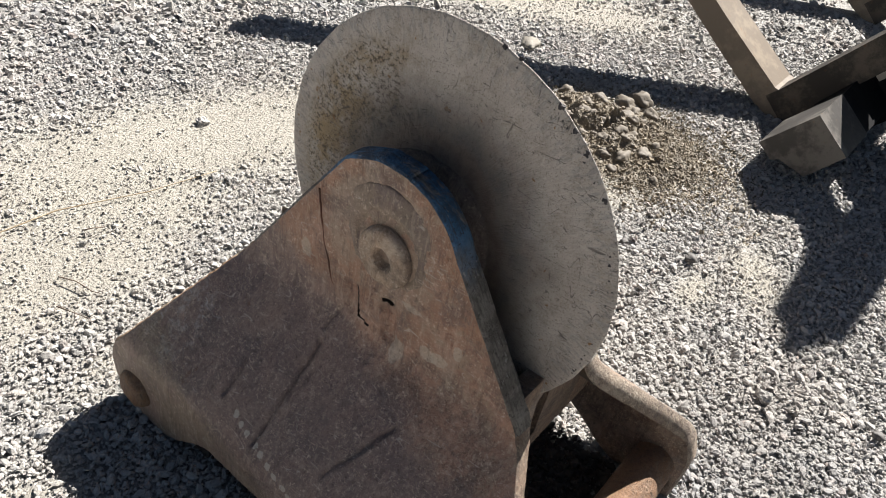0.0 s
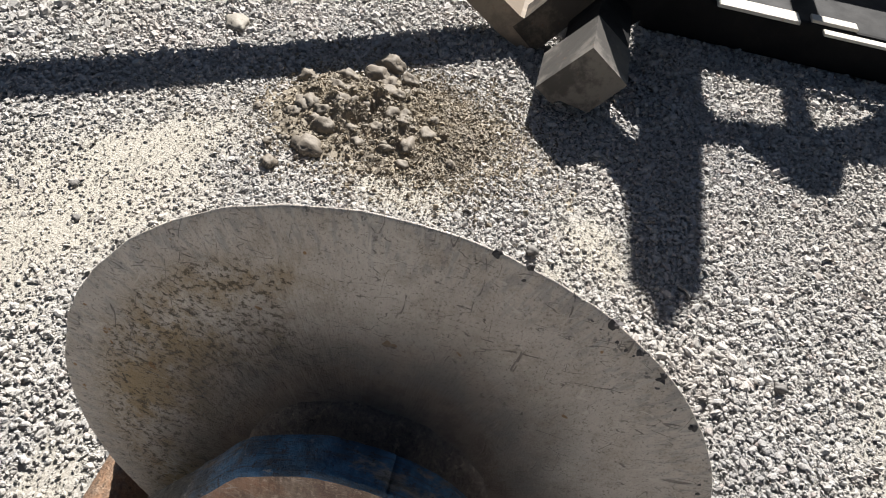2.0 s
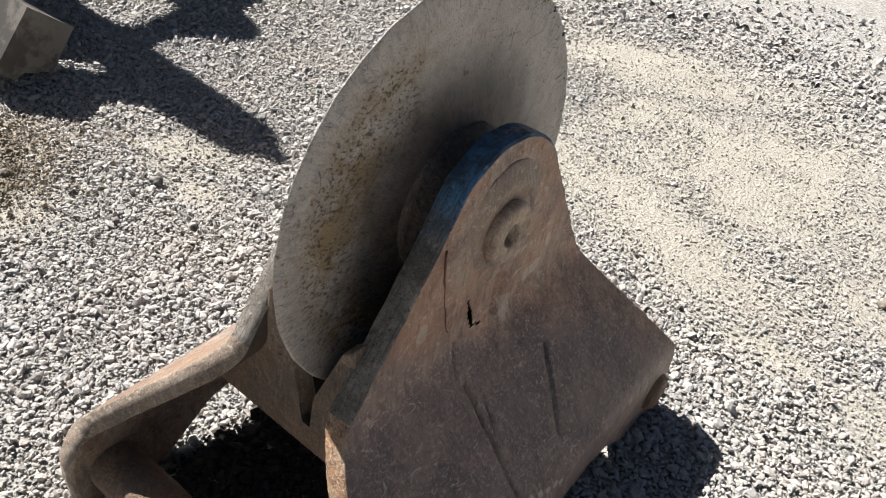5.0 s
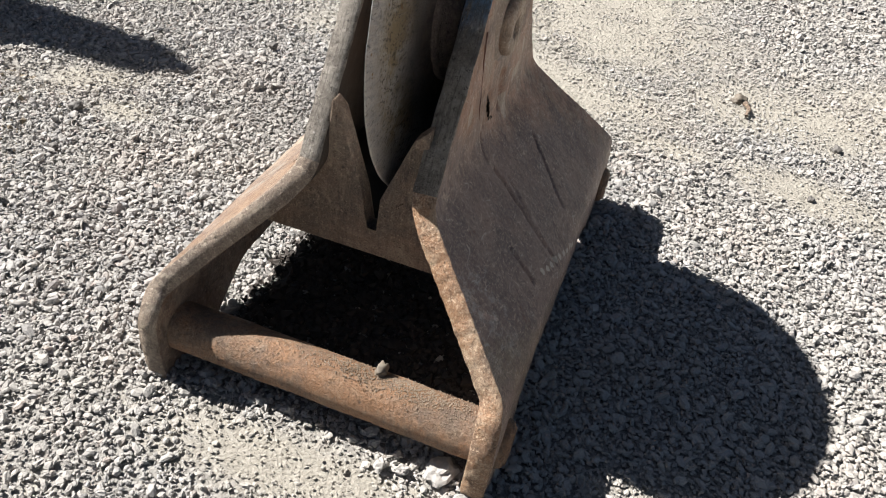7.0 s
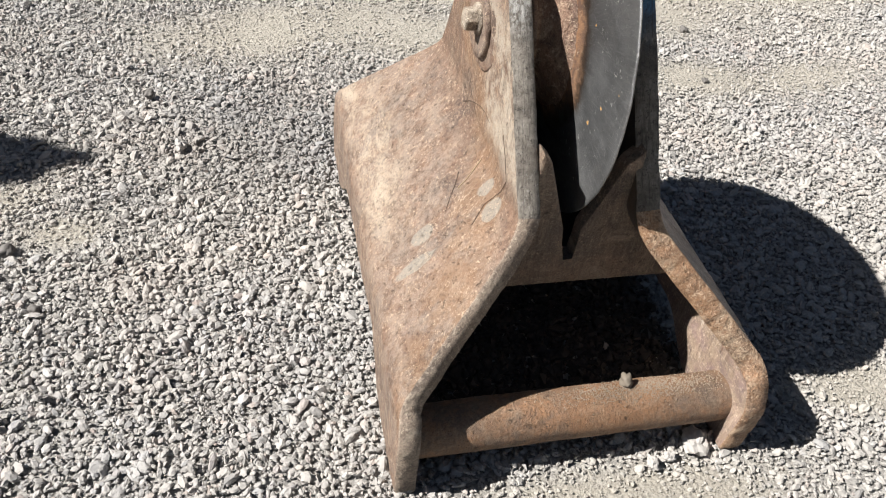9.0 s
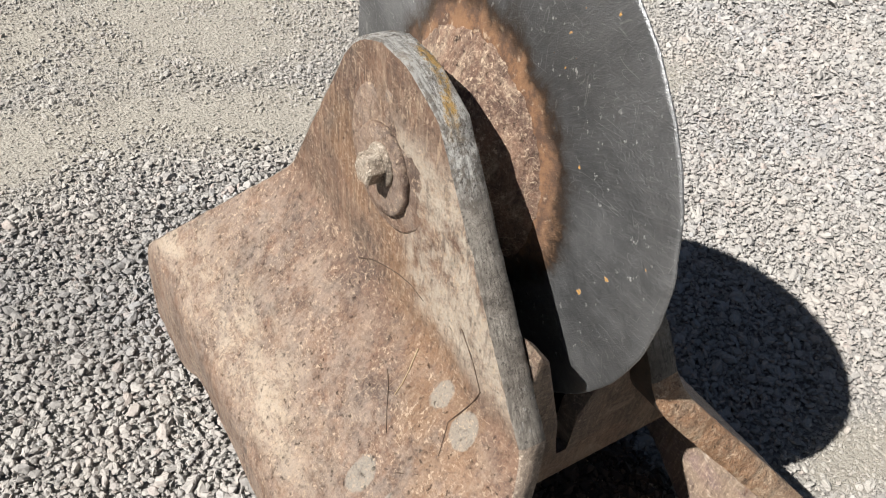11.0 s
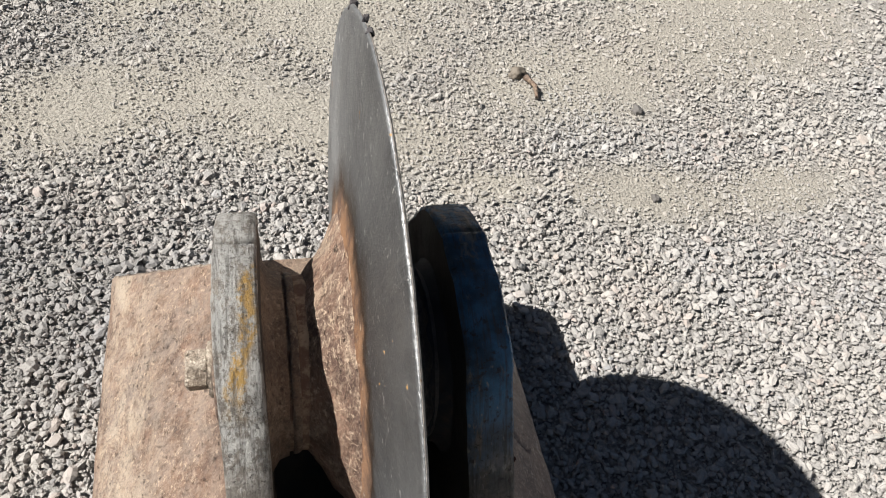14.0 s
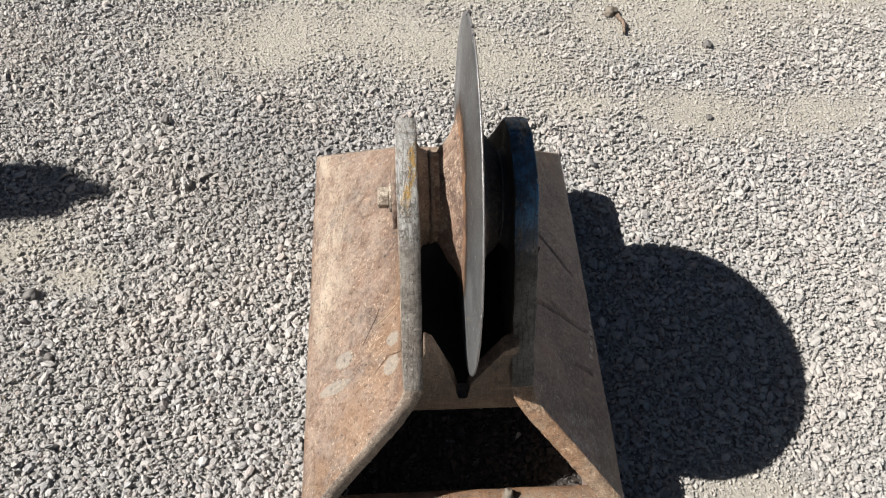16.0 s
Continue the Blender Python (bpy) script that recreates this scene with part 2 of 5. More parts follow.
def scraped_edge(name, paint, streak):
    """Flame-cut steel edge, scraped bright near the top, with remnants of paint."""
    k = Kit(name)
    base = k.mix(k.band(k.noise(18, 9, rough=0.78), 0.38, 0.62), (0.15, 0.13, 0.11), (0.335, 0.305, 0.265))
    x, y, z = k.axes()
    top = k.band(k.math("ADD", z, k.math("MULTIPLY", k.noise(20, 4), 0.06)), 0.605, 0.65)
    bright = k.math("MULTIPLY", k.band(k.noise(110, 7, k.scale((1, 0.5, 0.7)), rough=0.85), 0.42, 0.54), top)
    if streak:
        base = k.mix(k.math("MULTIPLY", bright, 0.75), base, (0.58, 0.58, 0.56))
        path = k.math("ADD", x, k.math("MULTIPLY", k.math("SUBTRACT", k.noise(26, 4), 0.5), 0.03))
        p = k.band(k.math("ABSOLUTE", k.math("SUBTRACT", k.math("SUBTRACT", path, k.math("MULTIPLY", y, 0.16)), -0.088)), 0.010, 0.004)
        p = k.math("MULTIPLY", p, k.math("MULTIPLY", k.band(y, 0.02, -0.005), k.band(y, -0.105, -0.08)))
        p = k.math("MULTIPLY", p, k.band(k.noise(38, 7, k.scale((1, 0.7, 0.7)), rough=0.8), 0.45, 0.55))
    else:
        base = k.mix(k.math("MULTIPLY", bright, 0.35), base, (0.36, 0.36, 0.36))
        cover = k.band(k.math("ADD", k.noise(24, 7, k.scale((1, 0.4, 0.6)), rough=0.75, warp=0.5), k.math("MULTIPLY", top, 0.13)), 0.47, 0.57)
        p = k.math("MULTIPLY", cover, k.band(z, 0.55, 0.645))
        paint = k.mix(k.band(k.noise(30, 6, rough=0.7), 0.38, 0.62), tuple(c * 0.45 for c in paint), tuple(c * 1.3 for c in paint))
    base = k.mix(k.math("MULTIPLY", p, 0.9), base, paint)
    base = k.mix(k.math("MULTIPLY", k.band(k.noise(150, 5, rough=0.75), 0.56, 0.64), 0.75), base, (0.05, 0.04, 0.035))
    fleck = k.math("MULTIPLY", k.band(k.noise(190, 3, k.scale((1, 0.45, 0.45)), rough=0.65), 0.61, 0.67), k.band(k.noise(14, 5, rough=0.7), 0.42, 0.58))
    base = k.mix(k.math("MULTIPLY", fleck, 0.6), base, (0.5, 0.48, 0.45))
    drag = k.noise(120, 4, k.scale((2.2, 0.2, 0.2)), rough=0.7)
    base = k.mix(k.math("MULTIPLY", k.band(drag, 0.5, 0.38), 0.55), base, (0.075, 0.065, 0.055))
    h = k.math("ADD", k.noise(45, 9, rough=0.8), k.math("MULTIPLY", k.math("ADD", k.noise(200, 4), drag), 0.4))
    return k.done(base, k.math("SUBTRACT", 0.72, k.math("MULTIPLY", bright, 0.3)), k.math("MULTIPLY", bright, 0.3), k.bump(k.math("ADD", h, k.math("MULTIPLY", k.noise(110, 6, rough=0.8), 0.8)), 1.0, 0.007))


M_EDGE_L = scraped_edge("scraped_edge_yellow_paint", (0.46, 0.27, 0.055), True)
M_EDGE_R = scraped_edge("scraped_edge_blue_paint", (0.05, 0.19, 0.38), False)


def plain_rust(name, a, b, dust, f=0.4):
    k = Kit(name)
    base = k.mix(k.band(k.noise(9, 6, rough=0.65), 0.35, 0.65), a, b)
    base = k.mix(k.math("MULTIPLY", k.band(k.noise(16, 6, rough=0.7), 0.52, 0.7), f), base, dust)
    base = k.mix(k.math("MULTIPLY", k.band(k.noise(110, 3), 0.6, 0.7), 0.5), base, tuple(c * 0.4 for c in a))
    h = k.math("ADD", k.noise(50, 7, rough=0.7), k.math("MULTIPLY", k.noise(220, 3), 0.4))
    return k.done(base, k.math("ADD", k.math("MULTIPLY", k.noise(20, 3), 0.3), 0.55), None, k.bump(h, 0.5, 0.003))


M_RUST = rust_plate("brown_rust", (0.19, 0.125, 0.088), (0.115, 0.085, 0.068), (0.38, 0.30, 0.22), 0.6, 0.6)
M_TORCH = rust_plate("orange_rust_cut", (0.31, 0.17, 0.09), (0.15, 0.095, 0.065), (0.55, 0.43, 0.31), 0.75, 0.7)
M_PIN = rust_plate("orange_rust_pin", (0.25, 0.13, 0.065), (0.135, 0.095, 0.07), (0.34, 0.26, 0.185), 0.4, 0.22)
M_CUT_L = rust_plate("grey_rust_cut", (0.255, 0.195, 0.15), (0.15, 0.115, 0.092), (0.48, 0.41, 0.325), 0.6, 0.6)
M_DARKHUB = plain_rust("dark_greasy_steel", (0.06, 0.05, 0.048), (0.028, 0.03, 0.037), (0.14, 0.09, 0.065), 0.55)
M_BOLT = rust_plate("bolt_steel", (0.25, 0.195, 0.145), (0.10, 0.078, 0.06), (0.52, 0.46, 0.38), 0.75, 0.9)
M_CLOD = plain_rust("dry_soil", (0.18, 0.153, 0.12), (0.12, 0.102, 0.082), (0.26, 0.22, 0.172), 0.5)
# rust colour taken darker to deepen the shade inside the frame
M_INSIDE = plain_rust("shade_dark_rust", (0.06, 0.042, 0.03), (0.035, 0.03, 0.026), (0.09, 0.07, 0.05))


def disc_face(name, polished):
    """One face of the cutting disc, its marks laid out round the axle."""
    k = Kit(name)
    x, y, z = k.axes()
    r = k.math("SQRT", k.math("ADD", k.math("MULTIPLY", y, y), k.math("MULTIPLY", z, z)))
    a = k.math("ARCTAN2", y, z)
    polar = k.join(r, k.math("MULTIPLY", a, 0.2), k.math("MULTIPLY", x, 0.3))
    radial = k.noise(420, 3, k.scale((0.11, 1, 1), polar), warp=0.3)
    fine = k.noise(900, 2, k.scale((1, 0.5, 0.7), turn=(0.4, 0, 0)))
    strokes = k.noise(230, 3, k.scale((0.22, 1, 1), polar), warp=0.5)
    blot = k.noise(9, 9, rough=0.72)
    grain = k.noise(380, 4, rough=0.75)
    edge = k.math("MULTIPLY", k.band(r, 0.255, 0.29), k.band(k.noise(23, 5, rough=0.7), 0.4, 0.6))
    scr = 0.0
    for sc, st, turn in ((34, (1, 0.2, 1), (0.6, 0, 0)), (43, (1, 1, 0.2), (0.35, 0, 0)), (51, (1, 0.25, 1), (-0.5, 0, 0)), (74, (1, 0.35, 0.8), (1.1, 0, 0)), (60, (1, 0.2, 1), (1.4, 0, 0))):
        scr = k.math("MAXIMUM", scr, k.hair(sc, 0.0036 if polished else 0.006, st, turn, 0.5 if polished else 0.535))
    if polished:
        hub = k.band(k.math("ADD", r, k.math("MULTIPLY", k.math("SUBTRACT", k.noise(14, 8, rough=0.75), 0.5), 0.10)), 0.195, 0.118)
        cake = k.band(k.math("ADD", r, k.math("MULTIPLY", k.math("SUBTRACT", k.noise(28, 5), 0.5), 0.03)), 0.122, 0.104)
        base = k.mix(k.band(blot, 0.3, 0.7), (0.19, 0.195, 0.2), (0.33, 0.335, 0.34))
        base = k.mix(k.math("MULTIPLY", k.band(radial, 0.52, 0.7), 0.35), base, (0.42, 0.425, 0.43))
        base = k.mix(k.math("MULTIPLY", k.band(strokes, 0.6, 0.7), 0.22), base, (0.11, 0.113, 0.118))
        base = k.mix(k.math("MULTIPLY", scr, 0.45), base, (0.64, 0.64, 0.64))
        glint = k.math("MULTIPLY", k.band(k.noise(170, 3, k.scale((1, 0.6, 0.45), turn=(0.4, 0, 0)), rough=0.65), 0.65, 0.70), k.band(k.noise(12, 4), 0.4, 0.56))
        base = k.mix(glint, base, (0.85, 0.85, 0.84))
        spots = k.math("MULTIPLY", k.band(k.noise(52, 3), 0.715, 0.74), 0.85)
        base = k.mix(spots, base, (0.42, 0.22, 0.04))
        rusty = k.mix(k.band(k.noise(34, 8, rough=0.75), 0.4, 0.6), (0.085, 0.046, 0.03), (0.23, 0.122, 0.062))
        rusty = k.mix(k.math("MULTIPLY", k.band(k.noise(90, 5, rough=0.75), 0.58, 0.66), 0.7), rusty, (0.45, 0.34, 0.24))
        caked = k.mix(k.band(k.noise(60, 8, rough=0.78), 0.44, 0.6), (0.17, 0.10, 0.068), (0.38, 0.28, 0.195))
        base = k.mix(k.band(hub, 0.0, 0.6), base, (0.105, 0.078, 0.06))
        base = k.mix(k.math("MULTIPLY", k.band(hub, 0.3, 0.95), 0.95), base, k.mix(cake, rusty, caked))
        dull = k.math("MAXIMUM", k.band(hub, 0.45, 0.9), spots)
        rough = k.math("ADD", k.math("MULTIPLY", k.math("ADD", fine, k.math("MULTIPLY", k.noise(16, 7, rough=0.75), 1.6)), 0.22), k.math("ADD", 0.2, k.math("MULTIPLY", dull, 0.4)))
        rough = k.math("SUBTRACT", rough, k.math("MULTIPLY", k.math("MAXIMUM", scr, glint), 0.08))
        metal = k.math("MULTIPLY", k.math("SUBTRACT", 1.0, dull), 0.95)
        h = k.math("ADD", k.math("MULTIPLY", k.math("ADD", k.math("MULTIPLY", radial, 0.5), k.math("MULTIPLY", strokes, 0.5)), k.band(k.noise(8, 5, rough=0.7), 0.3, 0.7)), fine)
        h = k.math("ADD", h, k.math("ADD", k.math("MULTIPLY", scr, 0.12), k.math("MULTIPLY", glint, 0.7)))
        h = k.math("ADD", h, k.math("MULTIPLY", k.noise(95, 6, rough=0.75), 0.9))
        h = k.math("ADD", h, k.math("MULTIPLY", k.math("ADD", k.math("MULTIPLY", hub, 3.0), k.math("MULTIPLY", edge, 0.7)), k.noise(60, 9, rough=0.8)))
        n = k.bump(h, 0.4, 0.002)
        tan = k.t.nodes.new("ShaderNodeTangent")
        tan.direction_type, tan.axis = "RADIAL", "X"
        k.put(k.b.inputs["Anisotropic"], 0.3)
        k.put(k.b.inputs["Tangent"], tan.outputs[0])
    else:
        ring = k.math("ADD", r, k.math("MULTIPLY", k.math("SUBTRACT", k.noise(10, 7, rough=0.65), 0.5), 0.07))
        base = k.mix(k.band(blot, 0.32, 0.68), (0.42, 0.37, 0.325), (0.57, 0.52, 0.47))
        base = k.mix(k.math("MULTIPLY", k.band(k.noise(34, 9, rough=0.78), 0.46, 0.62), 0.5), base, (0.33, 0.27, 0.215))
        base = k.mix(k.math("MULTIPLY", k.band(grain, 0.52, 0.66), 0.55), base, (0.56, 0.49, 0.41))
        base = k.mix(k.math("MULTIPLY", k.band(grain, 0.46, 0.34), 0.7), base, (0.13, 0.105, 0.08))
        # bluish and dark strokes near the rim
        base = k.mix(k.math("MULTIPLY", k.band(r, 0.235, 0.275), k.math("MULTIPLY", k.band(strokes, 0.5, 0.62), 0.4)), base, (0.2, 0.2, 0.21))
        base = k.mix(k.math("MULTIPLY", k.band(r, 0.24, 0.28), k.math("MULTIPLY", k.band(radial, 0.56, 0.66), 0.4)), base, (0.50, 0.48, 0.45))
        base = k.mix(k.math("MULTIPLY", edge, k.math("MULTIPLY", k.band(k.noise(120, 4, rough=0.7), 0.58, 0.64), 0.8)), base, (0.05, 0.05, 0.055))
        # ochre-brown specked front
        front = k.math("MULTIPLY", k.band(k.math("ADD", y, k.math("MULTIPLY", k.math("SUBTRACT", blot, 0.5), 0.35)), -0.045, -0.15), k.band(r, 0.285, 0.23))
        base = k.mix(k.math("MULTIPLY", front, k.math("MULTIPLY", k.band(k.noise(15, 8, rough=0.75), 0.4, 0.58), 0.8)), base, (0.29, 0.19, 0.065))
        st = k.math("MULTIPLY", k.band(k.noise(210, 4, k.scale((1, 0.75, 1), turn=(0.5, 0, 0)), rough=0.7), 0.53, 0.6), k.band(k.math("ADD", front, k.math("MULTIPLY", k.noise(25, 4), 0.5)), 0.45, 0.85))
        base = k.mix(k.math("MULTIPLY", st, 0.85), base, (0.062, 0.043, 0.02))
        base = k.mix(k.math("MULTIPLY", k.band(k.noise(48, 2), 0.715, 0.735), 0.85), base, (0.24, 0.115, 0.025))
        base = k.mix(k.math("MULTIPLY", scr, 0.65), base, (0.07, 0.058, 0.05))
        pale = k.hair(37, 0.009, (1, 0.5, 0.9), (0.9, 0, 0), 0.55)
        base = k.mix(k.math("MULTIPLY", pale, 0.7), base, (0.58, 0.54, 0.48))
        # dark round the hub, spread wider in the colour for shade behind the plate
        dark = k.band(ring, 0.24, 0.145)
        base = k.mix(k.math("MULTIPLY", dark, 0.85), base, k.mix(k.band(k.noise(30, 6, rough=0.7), 0.4, 0.6), (0.105, 0.082, 0.07), (0.06, 0.054, 0.055)))
        rust = k.math("MULTIPLY", k.band(r, 0.108, 0.116), k.band(ring, 0.146, 0.13))
        base = k.mix(k.math("MULTIPLY", rust, 0.7), base, k.mix(k.band(k.noise(60, 6, rough=0.7), 0.4, 0.6), (0.075, 0.05, 0.038), (0.15, 0.105, 0.08)))
        rough = k.math("ADD", k.math("MULTIPLY", blot, 0.3), 0.40)
        metal = 0.06
        h = k.math("ADD", k.math("MULTIPLY", radial, 0.5), k.math("ADD", k.noise(40, 10, rough=0.8), k.math("MULTIPLY", grain, 0.4)))
        h = k.math("SUBTRACT", k.math("ADD", h, k.math("MULTIPLY", strokes, 0.5)), k.math("ADD", k.math("MULTIPLY", st, 0.6), k.math("MULTIPLY", scr, 0.5)))
        n = k.bump(h, 0.65, 0.004)
    return k.done(base, rough, metal, n)


M_DISC_P = disc_face("polished_disc_face", True)
M_DISC_D = disc_face("weathered_disc_face", False)


def gravel_mat():
    k = Kit("gravel_stone", 0.9)
    g = k.t.nodes.new("ShaderNodeNewGeometry")
    rnd = g.outputs["Random Per Island"]
    base = k.ramp(rnd, (0.0, (0.25, 0.247, 0.246)), (0.2, (0.345, 0.336, 0.326)), (0.5, (0.40, 0.386, 0.37)), (0.8, (0.445, 0.427, 0.406)), (0.88, (0.41, 0.35, 0.32)), (0.93, (0.345, 0.35, 0.36)), (1.0, (0.49, 0.475, 0.455)))
    tint = k.noise(3.5, 4)
    base = k.mix(k.math("MULTIPLY", k.band(tint, 0.5, 0.68), 0.35), base, (0.45, 0.39, 0.355))
    base = k.mix(k.math("MULTIPLY", k.band(tint, 0.48, 0.32), 0.35), base, (0.37, 0.38, 0.395))
    att = k.t.nodes.new("ShaderNodeAttribute")
    att.attribute_name = "dust"
    base = k.mix(k.math("MULTIPLY", att.outputs["Fac"], 0.8), base, (0.44, 0.41, 0.355))
    base = k.mix(k.math("MULTIPLY", k.band(k.noise(1.6, 5), 0.38, 0.62), 0.3), base, (0.43, 0.40, 0.35))
    base = k.mix(k.math("MULTIPLY", k.band(k.noise(180, 4, rough=0.7), 0.48, 0.66), 0.35), base, (0.50, 0.48, 0.45))
    ax = k.axes()
    u, v = k.math("DIVIDE", k.math("ADD", ax[0], 0.42), 0.32), k.math("DIVIDE", k.math("SUBTRACT", ax[1], 0.52), 0.3)
    d = k.math("ADD", k.math("SQRT", k.math("ADD", k.math("MULTIPLY", u, u), k.math("MULTIPLY", v, v))), k.math("MULTIPLY", k.noise(5, 6, rough=0.7), 1.0))
    dim = k.t.nodes.new("ShaderNodeMix")
    dim.data_type, dim.blend_type = "RGBA", "MULTIPLY"
    k.put(dim.inputs[0], k.math("MULTIPLY", k.band(d, 1.6, 0.9), 0.7))
    k.put(dim.inputs[6], base)
    k.put(dim.inputs[7], (0.68, 0.685, 0.70))
    base = dim.outputs[2]
    return k.done(base, 0.9, None, k.bump(k.noise(260, 5, rough=0.7), 0.8, 0.003))


def ground_mat():
    k = Kit("gravel_ground", 0.95)
    cell = k.voronoi(120, "F1", out=1)
    sep = k.t.nodes.new("ShaderNodeSeparateColor")
    k.put(sep.inputs[0], cell)
    grit = k.ramp(sep.outputs[0], (0.0, (0.21, 0.202, 0.19)), (0.5, (0.33, 0.318, 0.3)), (1.0, (0.45, 0.435, 0.41)))
    att = k.t.nodes.new("ShaderNodeAttribute")
    att.attribute_name = "dust"
    fine = k.mix(k.band(k.noise(150, 6, rough=0.75), 0.36, 0.64), (0.325, 0.302, 0.258), (0.435, 0.408, 0.356))
    fine = k.mix(k.math("MULTIPLY", k.band(k.noise(5, 8, rough=0.7), 0.46, 0.66), 0.5), fine, (0.34, 0.315, 0.27))
    base = k.mix(k.band(k.math("ADD", att.outputs["Fac"], k.math("MULTIPLY", k.math("SUBTRACT", k.noise(22, 8, rough=0.78), 0.5), 1.3)), 0.08, 0.82), grit, fine)
    d = k.voronoi(120, "F1")
    h = k.math("SUBTRACT", k.noise(150, 7, rough=0.78), k.math("MULTIPLY", d, 0.6))
    h = k.math("ADD", h, k.math("MULTIPLY", k.noise(38, 5, rough=0.7), 1.2))
    return k.done(base, 0.95, None, k.bump(h, 0.8, 0.007))


M_STONE, M_GROUND = gravel_mat(), ground_mat()


def painted(name, col, worn, rough=0.5, f=0.5):
    k = Kit(name, rough)
    base = k.mix(k.math("MULTIPLY", k.band(k.noise(8, 7, rough=0.7), 0.48, 0.62), f), col, worn)
    base = k.mix(k.math("MULTIPLY", k.band(k.noise(40, 6, rough=0.75), 0.6, 0.68), 0.6), base, tuple(c * q for c, q in zip(worn, (0.8, 0.55, 0.4))))
    k.b.inputs["Specular IOR Level"].default_value = 0.15
    return k.done(base, k.math("ADD", k.math("MULTIPLY", k.noise(14, 4), 0.4), rough - 0.15), None, k.bump(k.noise(70, 6), 0.25, 0.002))


M_BLACK = painted("worn_black_paint", (0.005, 0.005, 0.006), (0.014, 0.012, 0.012), 0.6, 0.35)
M_TINE = painted("bare_tine_steel", (0.20, 0.165, 0.13), (0.30, 0.25, 0.19), 0.5, 0.7)
M_SHANK = painted("worn_dark_shank", (0.05, 0.045, 0.04), (0.15, 0.125, 0.10), 0.55, 0.6)
M_TUBE = painted("scuffed_tube_paint", (0.07, 0.066, 0.062), (0.21, 0.195, 0.175), 0.45, 0.6)
M_LEDGE = painted("scraped_ledge", (0.5, 0.47, 0.42), (0.62, 0.58, 0.5), 0.5, 0.6)


# ---- mesh kit ----
def part(name, bm, mat, parent=None, label="", smooth=False):
    """One bmesh as one mesh object, under a thing or a part."""
    me = bpy.data.meshes.new(name)
    bmesh.ops.recalc_face_normals(bm, faces=bm.faces)
    bm.to_mesh(me)
    bm.free()
    for m in mat if isinstance(mat, (list, tuple)) else [mat]:
        me.materials.append(m)
    if smooth:
        me.polygons.foreach_set("use_smooth", [True] * len(me.polygons))
    ob = new(name, me)
    ob.parent = parent
    if label:
        ob["label"] = label
    return ob


def thing(name, at, label, category, group=""):
    ob = new(name)
    ob.location = at
    ob.empty_display_size = 0.1
    return tagged(ob, label, category, group)


def rough_up(bm, amount, scale, seed=0.0):
    bm.normal_update()
    for v in bm.verts:
        n = noise.noise(v.co * scale + Vector((seed, 0, 0))) + 0.5 * noise.noise(v.co * scale * 2.7 + Vector((0, seed, 0)))
        v.co += v.normal * n * amount


def lathe(profile, seg, mat_of=None, turn=None, wobble=None):
    """Profile of (radius, x) turned round the x axis; closed where the radius is nought."""
    bm = bmesh.new()
    rings = []
    for r, x in profile:
        if r < 1e-6:
            rings.append([bm.verts.new((x, 0, 0))])
        else:
            ring = []
            for i in range(seg):
                a = 2 * math.pi * i / seg
                q = r + (wobble(a, r) if wobble else 0)
                ring.append(bm.verts.new((x, q * math.sin(a), q * math.cos(a))))
            rings.append(ring)
    for j, (p, q) in enumerate(zip(rings, rings[1:])):
        for i in range(seg):
            k = (i + 1) % seg
            if len(p) == 1 and len(q) == 1:
                continue
            if len(p) == 1:
                f = bm.faces.new((p[0], q[i], q[k]))
            elif len(q) == 1:
                f = bm.faces.new((p[i], p[k], q[0]))
            else:
                f = bm.faces.new((p[i], p[k], q[k], q[i]))
            f.smooth = True
            if mat_of:
                f.material_index = mat_of(j)
    if turn:
        bmesh.ops.transform(bm, matrix=turn, verts=bm.verts)
    return bm


def slab(outline, y0, y1, bevel=0.004, cuts=0):
    """An outline of (a, b) extruded from y0 to y1 as (a, y, b)."""
    bm = bmesh.new()
    lo = [bm.verts.new((a, y0, b)) for a, b in outline]
    hi = [bm.verts.new((a, y1, b)) for a, b in outline]
    bm.faces.new(lo)
    bm.faces.new(hi[::-1])
    n = len(lo)
    for i in range(n):
        bm.faces.new((lo[i], hi[i], hi[(i + 1) % n], lo[(i + 1) % n]))
    if bevel:
        bmesh.ops.bevel(bm, geom=bm.edges[:], offset=bevel, segments=2, affect="EDGES", profile=0.6)
    return bm


def block(size, at=(0, 0, 0), bevel=0.006, m=None):
    bm = bmesh.new()
    bmesh.ops.create_cube(bm, size=1, matrix=Matrix.Diagonal((*size, 1)))
    bmesh.ops.bevel(bm, geom=bm.edges[:], offset=bevel, segments=2, affect="EDGES", profile=0.6)
    bmesh.ops.transform(bm, matrix=Matrix.Translation(at) @ (m or Matrix()), verts=bm.verts)
    return bm


def lump(r, seed, squash=(1, 1, 0.7), sub=2, rough=0.35):
    bm = bmesh.new()
    bmesh.ops.create_icosphere(bm, subdivisions=sub, radius=r)
    for v in bm.verts:
        d = v.co.normalized()
        n = noise.noise(d * 1.4 + Vector((seed * 3.1, seed, 0))) + 0.5 * noise.noise(d * 3.2 + Vector((0, seed * 2.3, 0))) + 0.25 * noise.noise(d * 7 + Vector((seed, 0, seed)))
        v.co = Vector(c * s for c, s in zip(d * r * (1 + rough * n * 1.6), squash))
    return bm


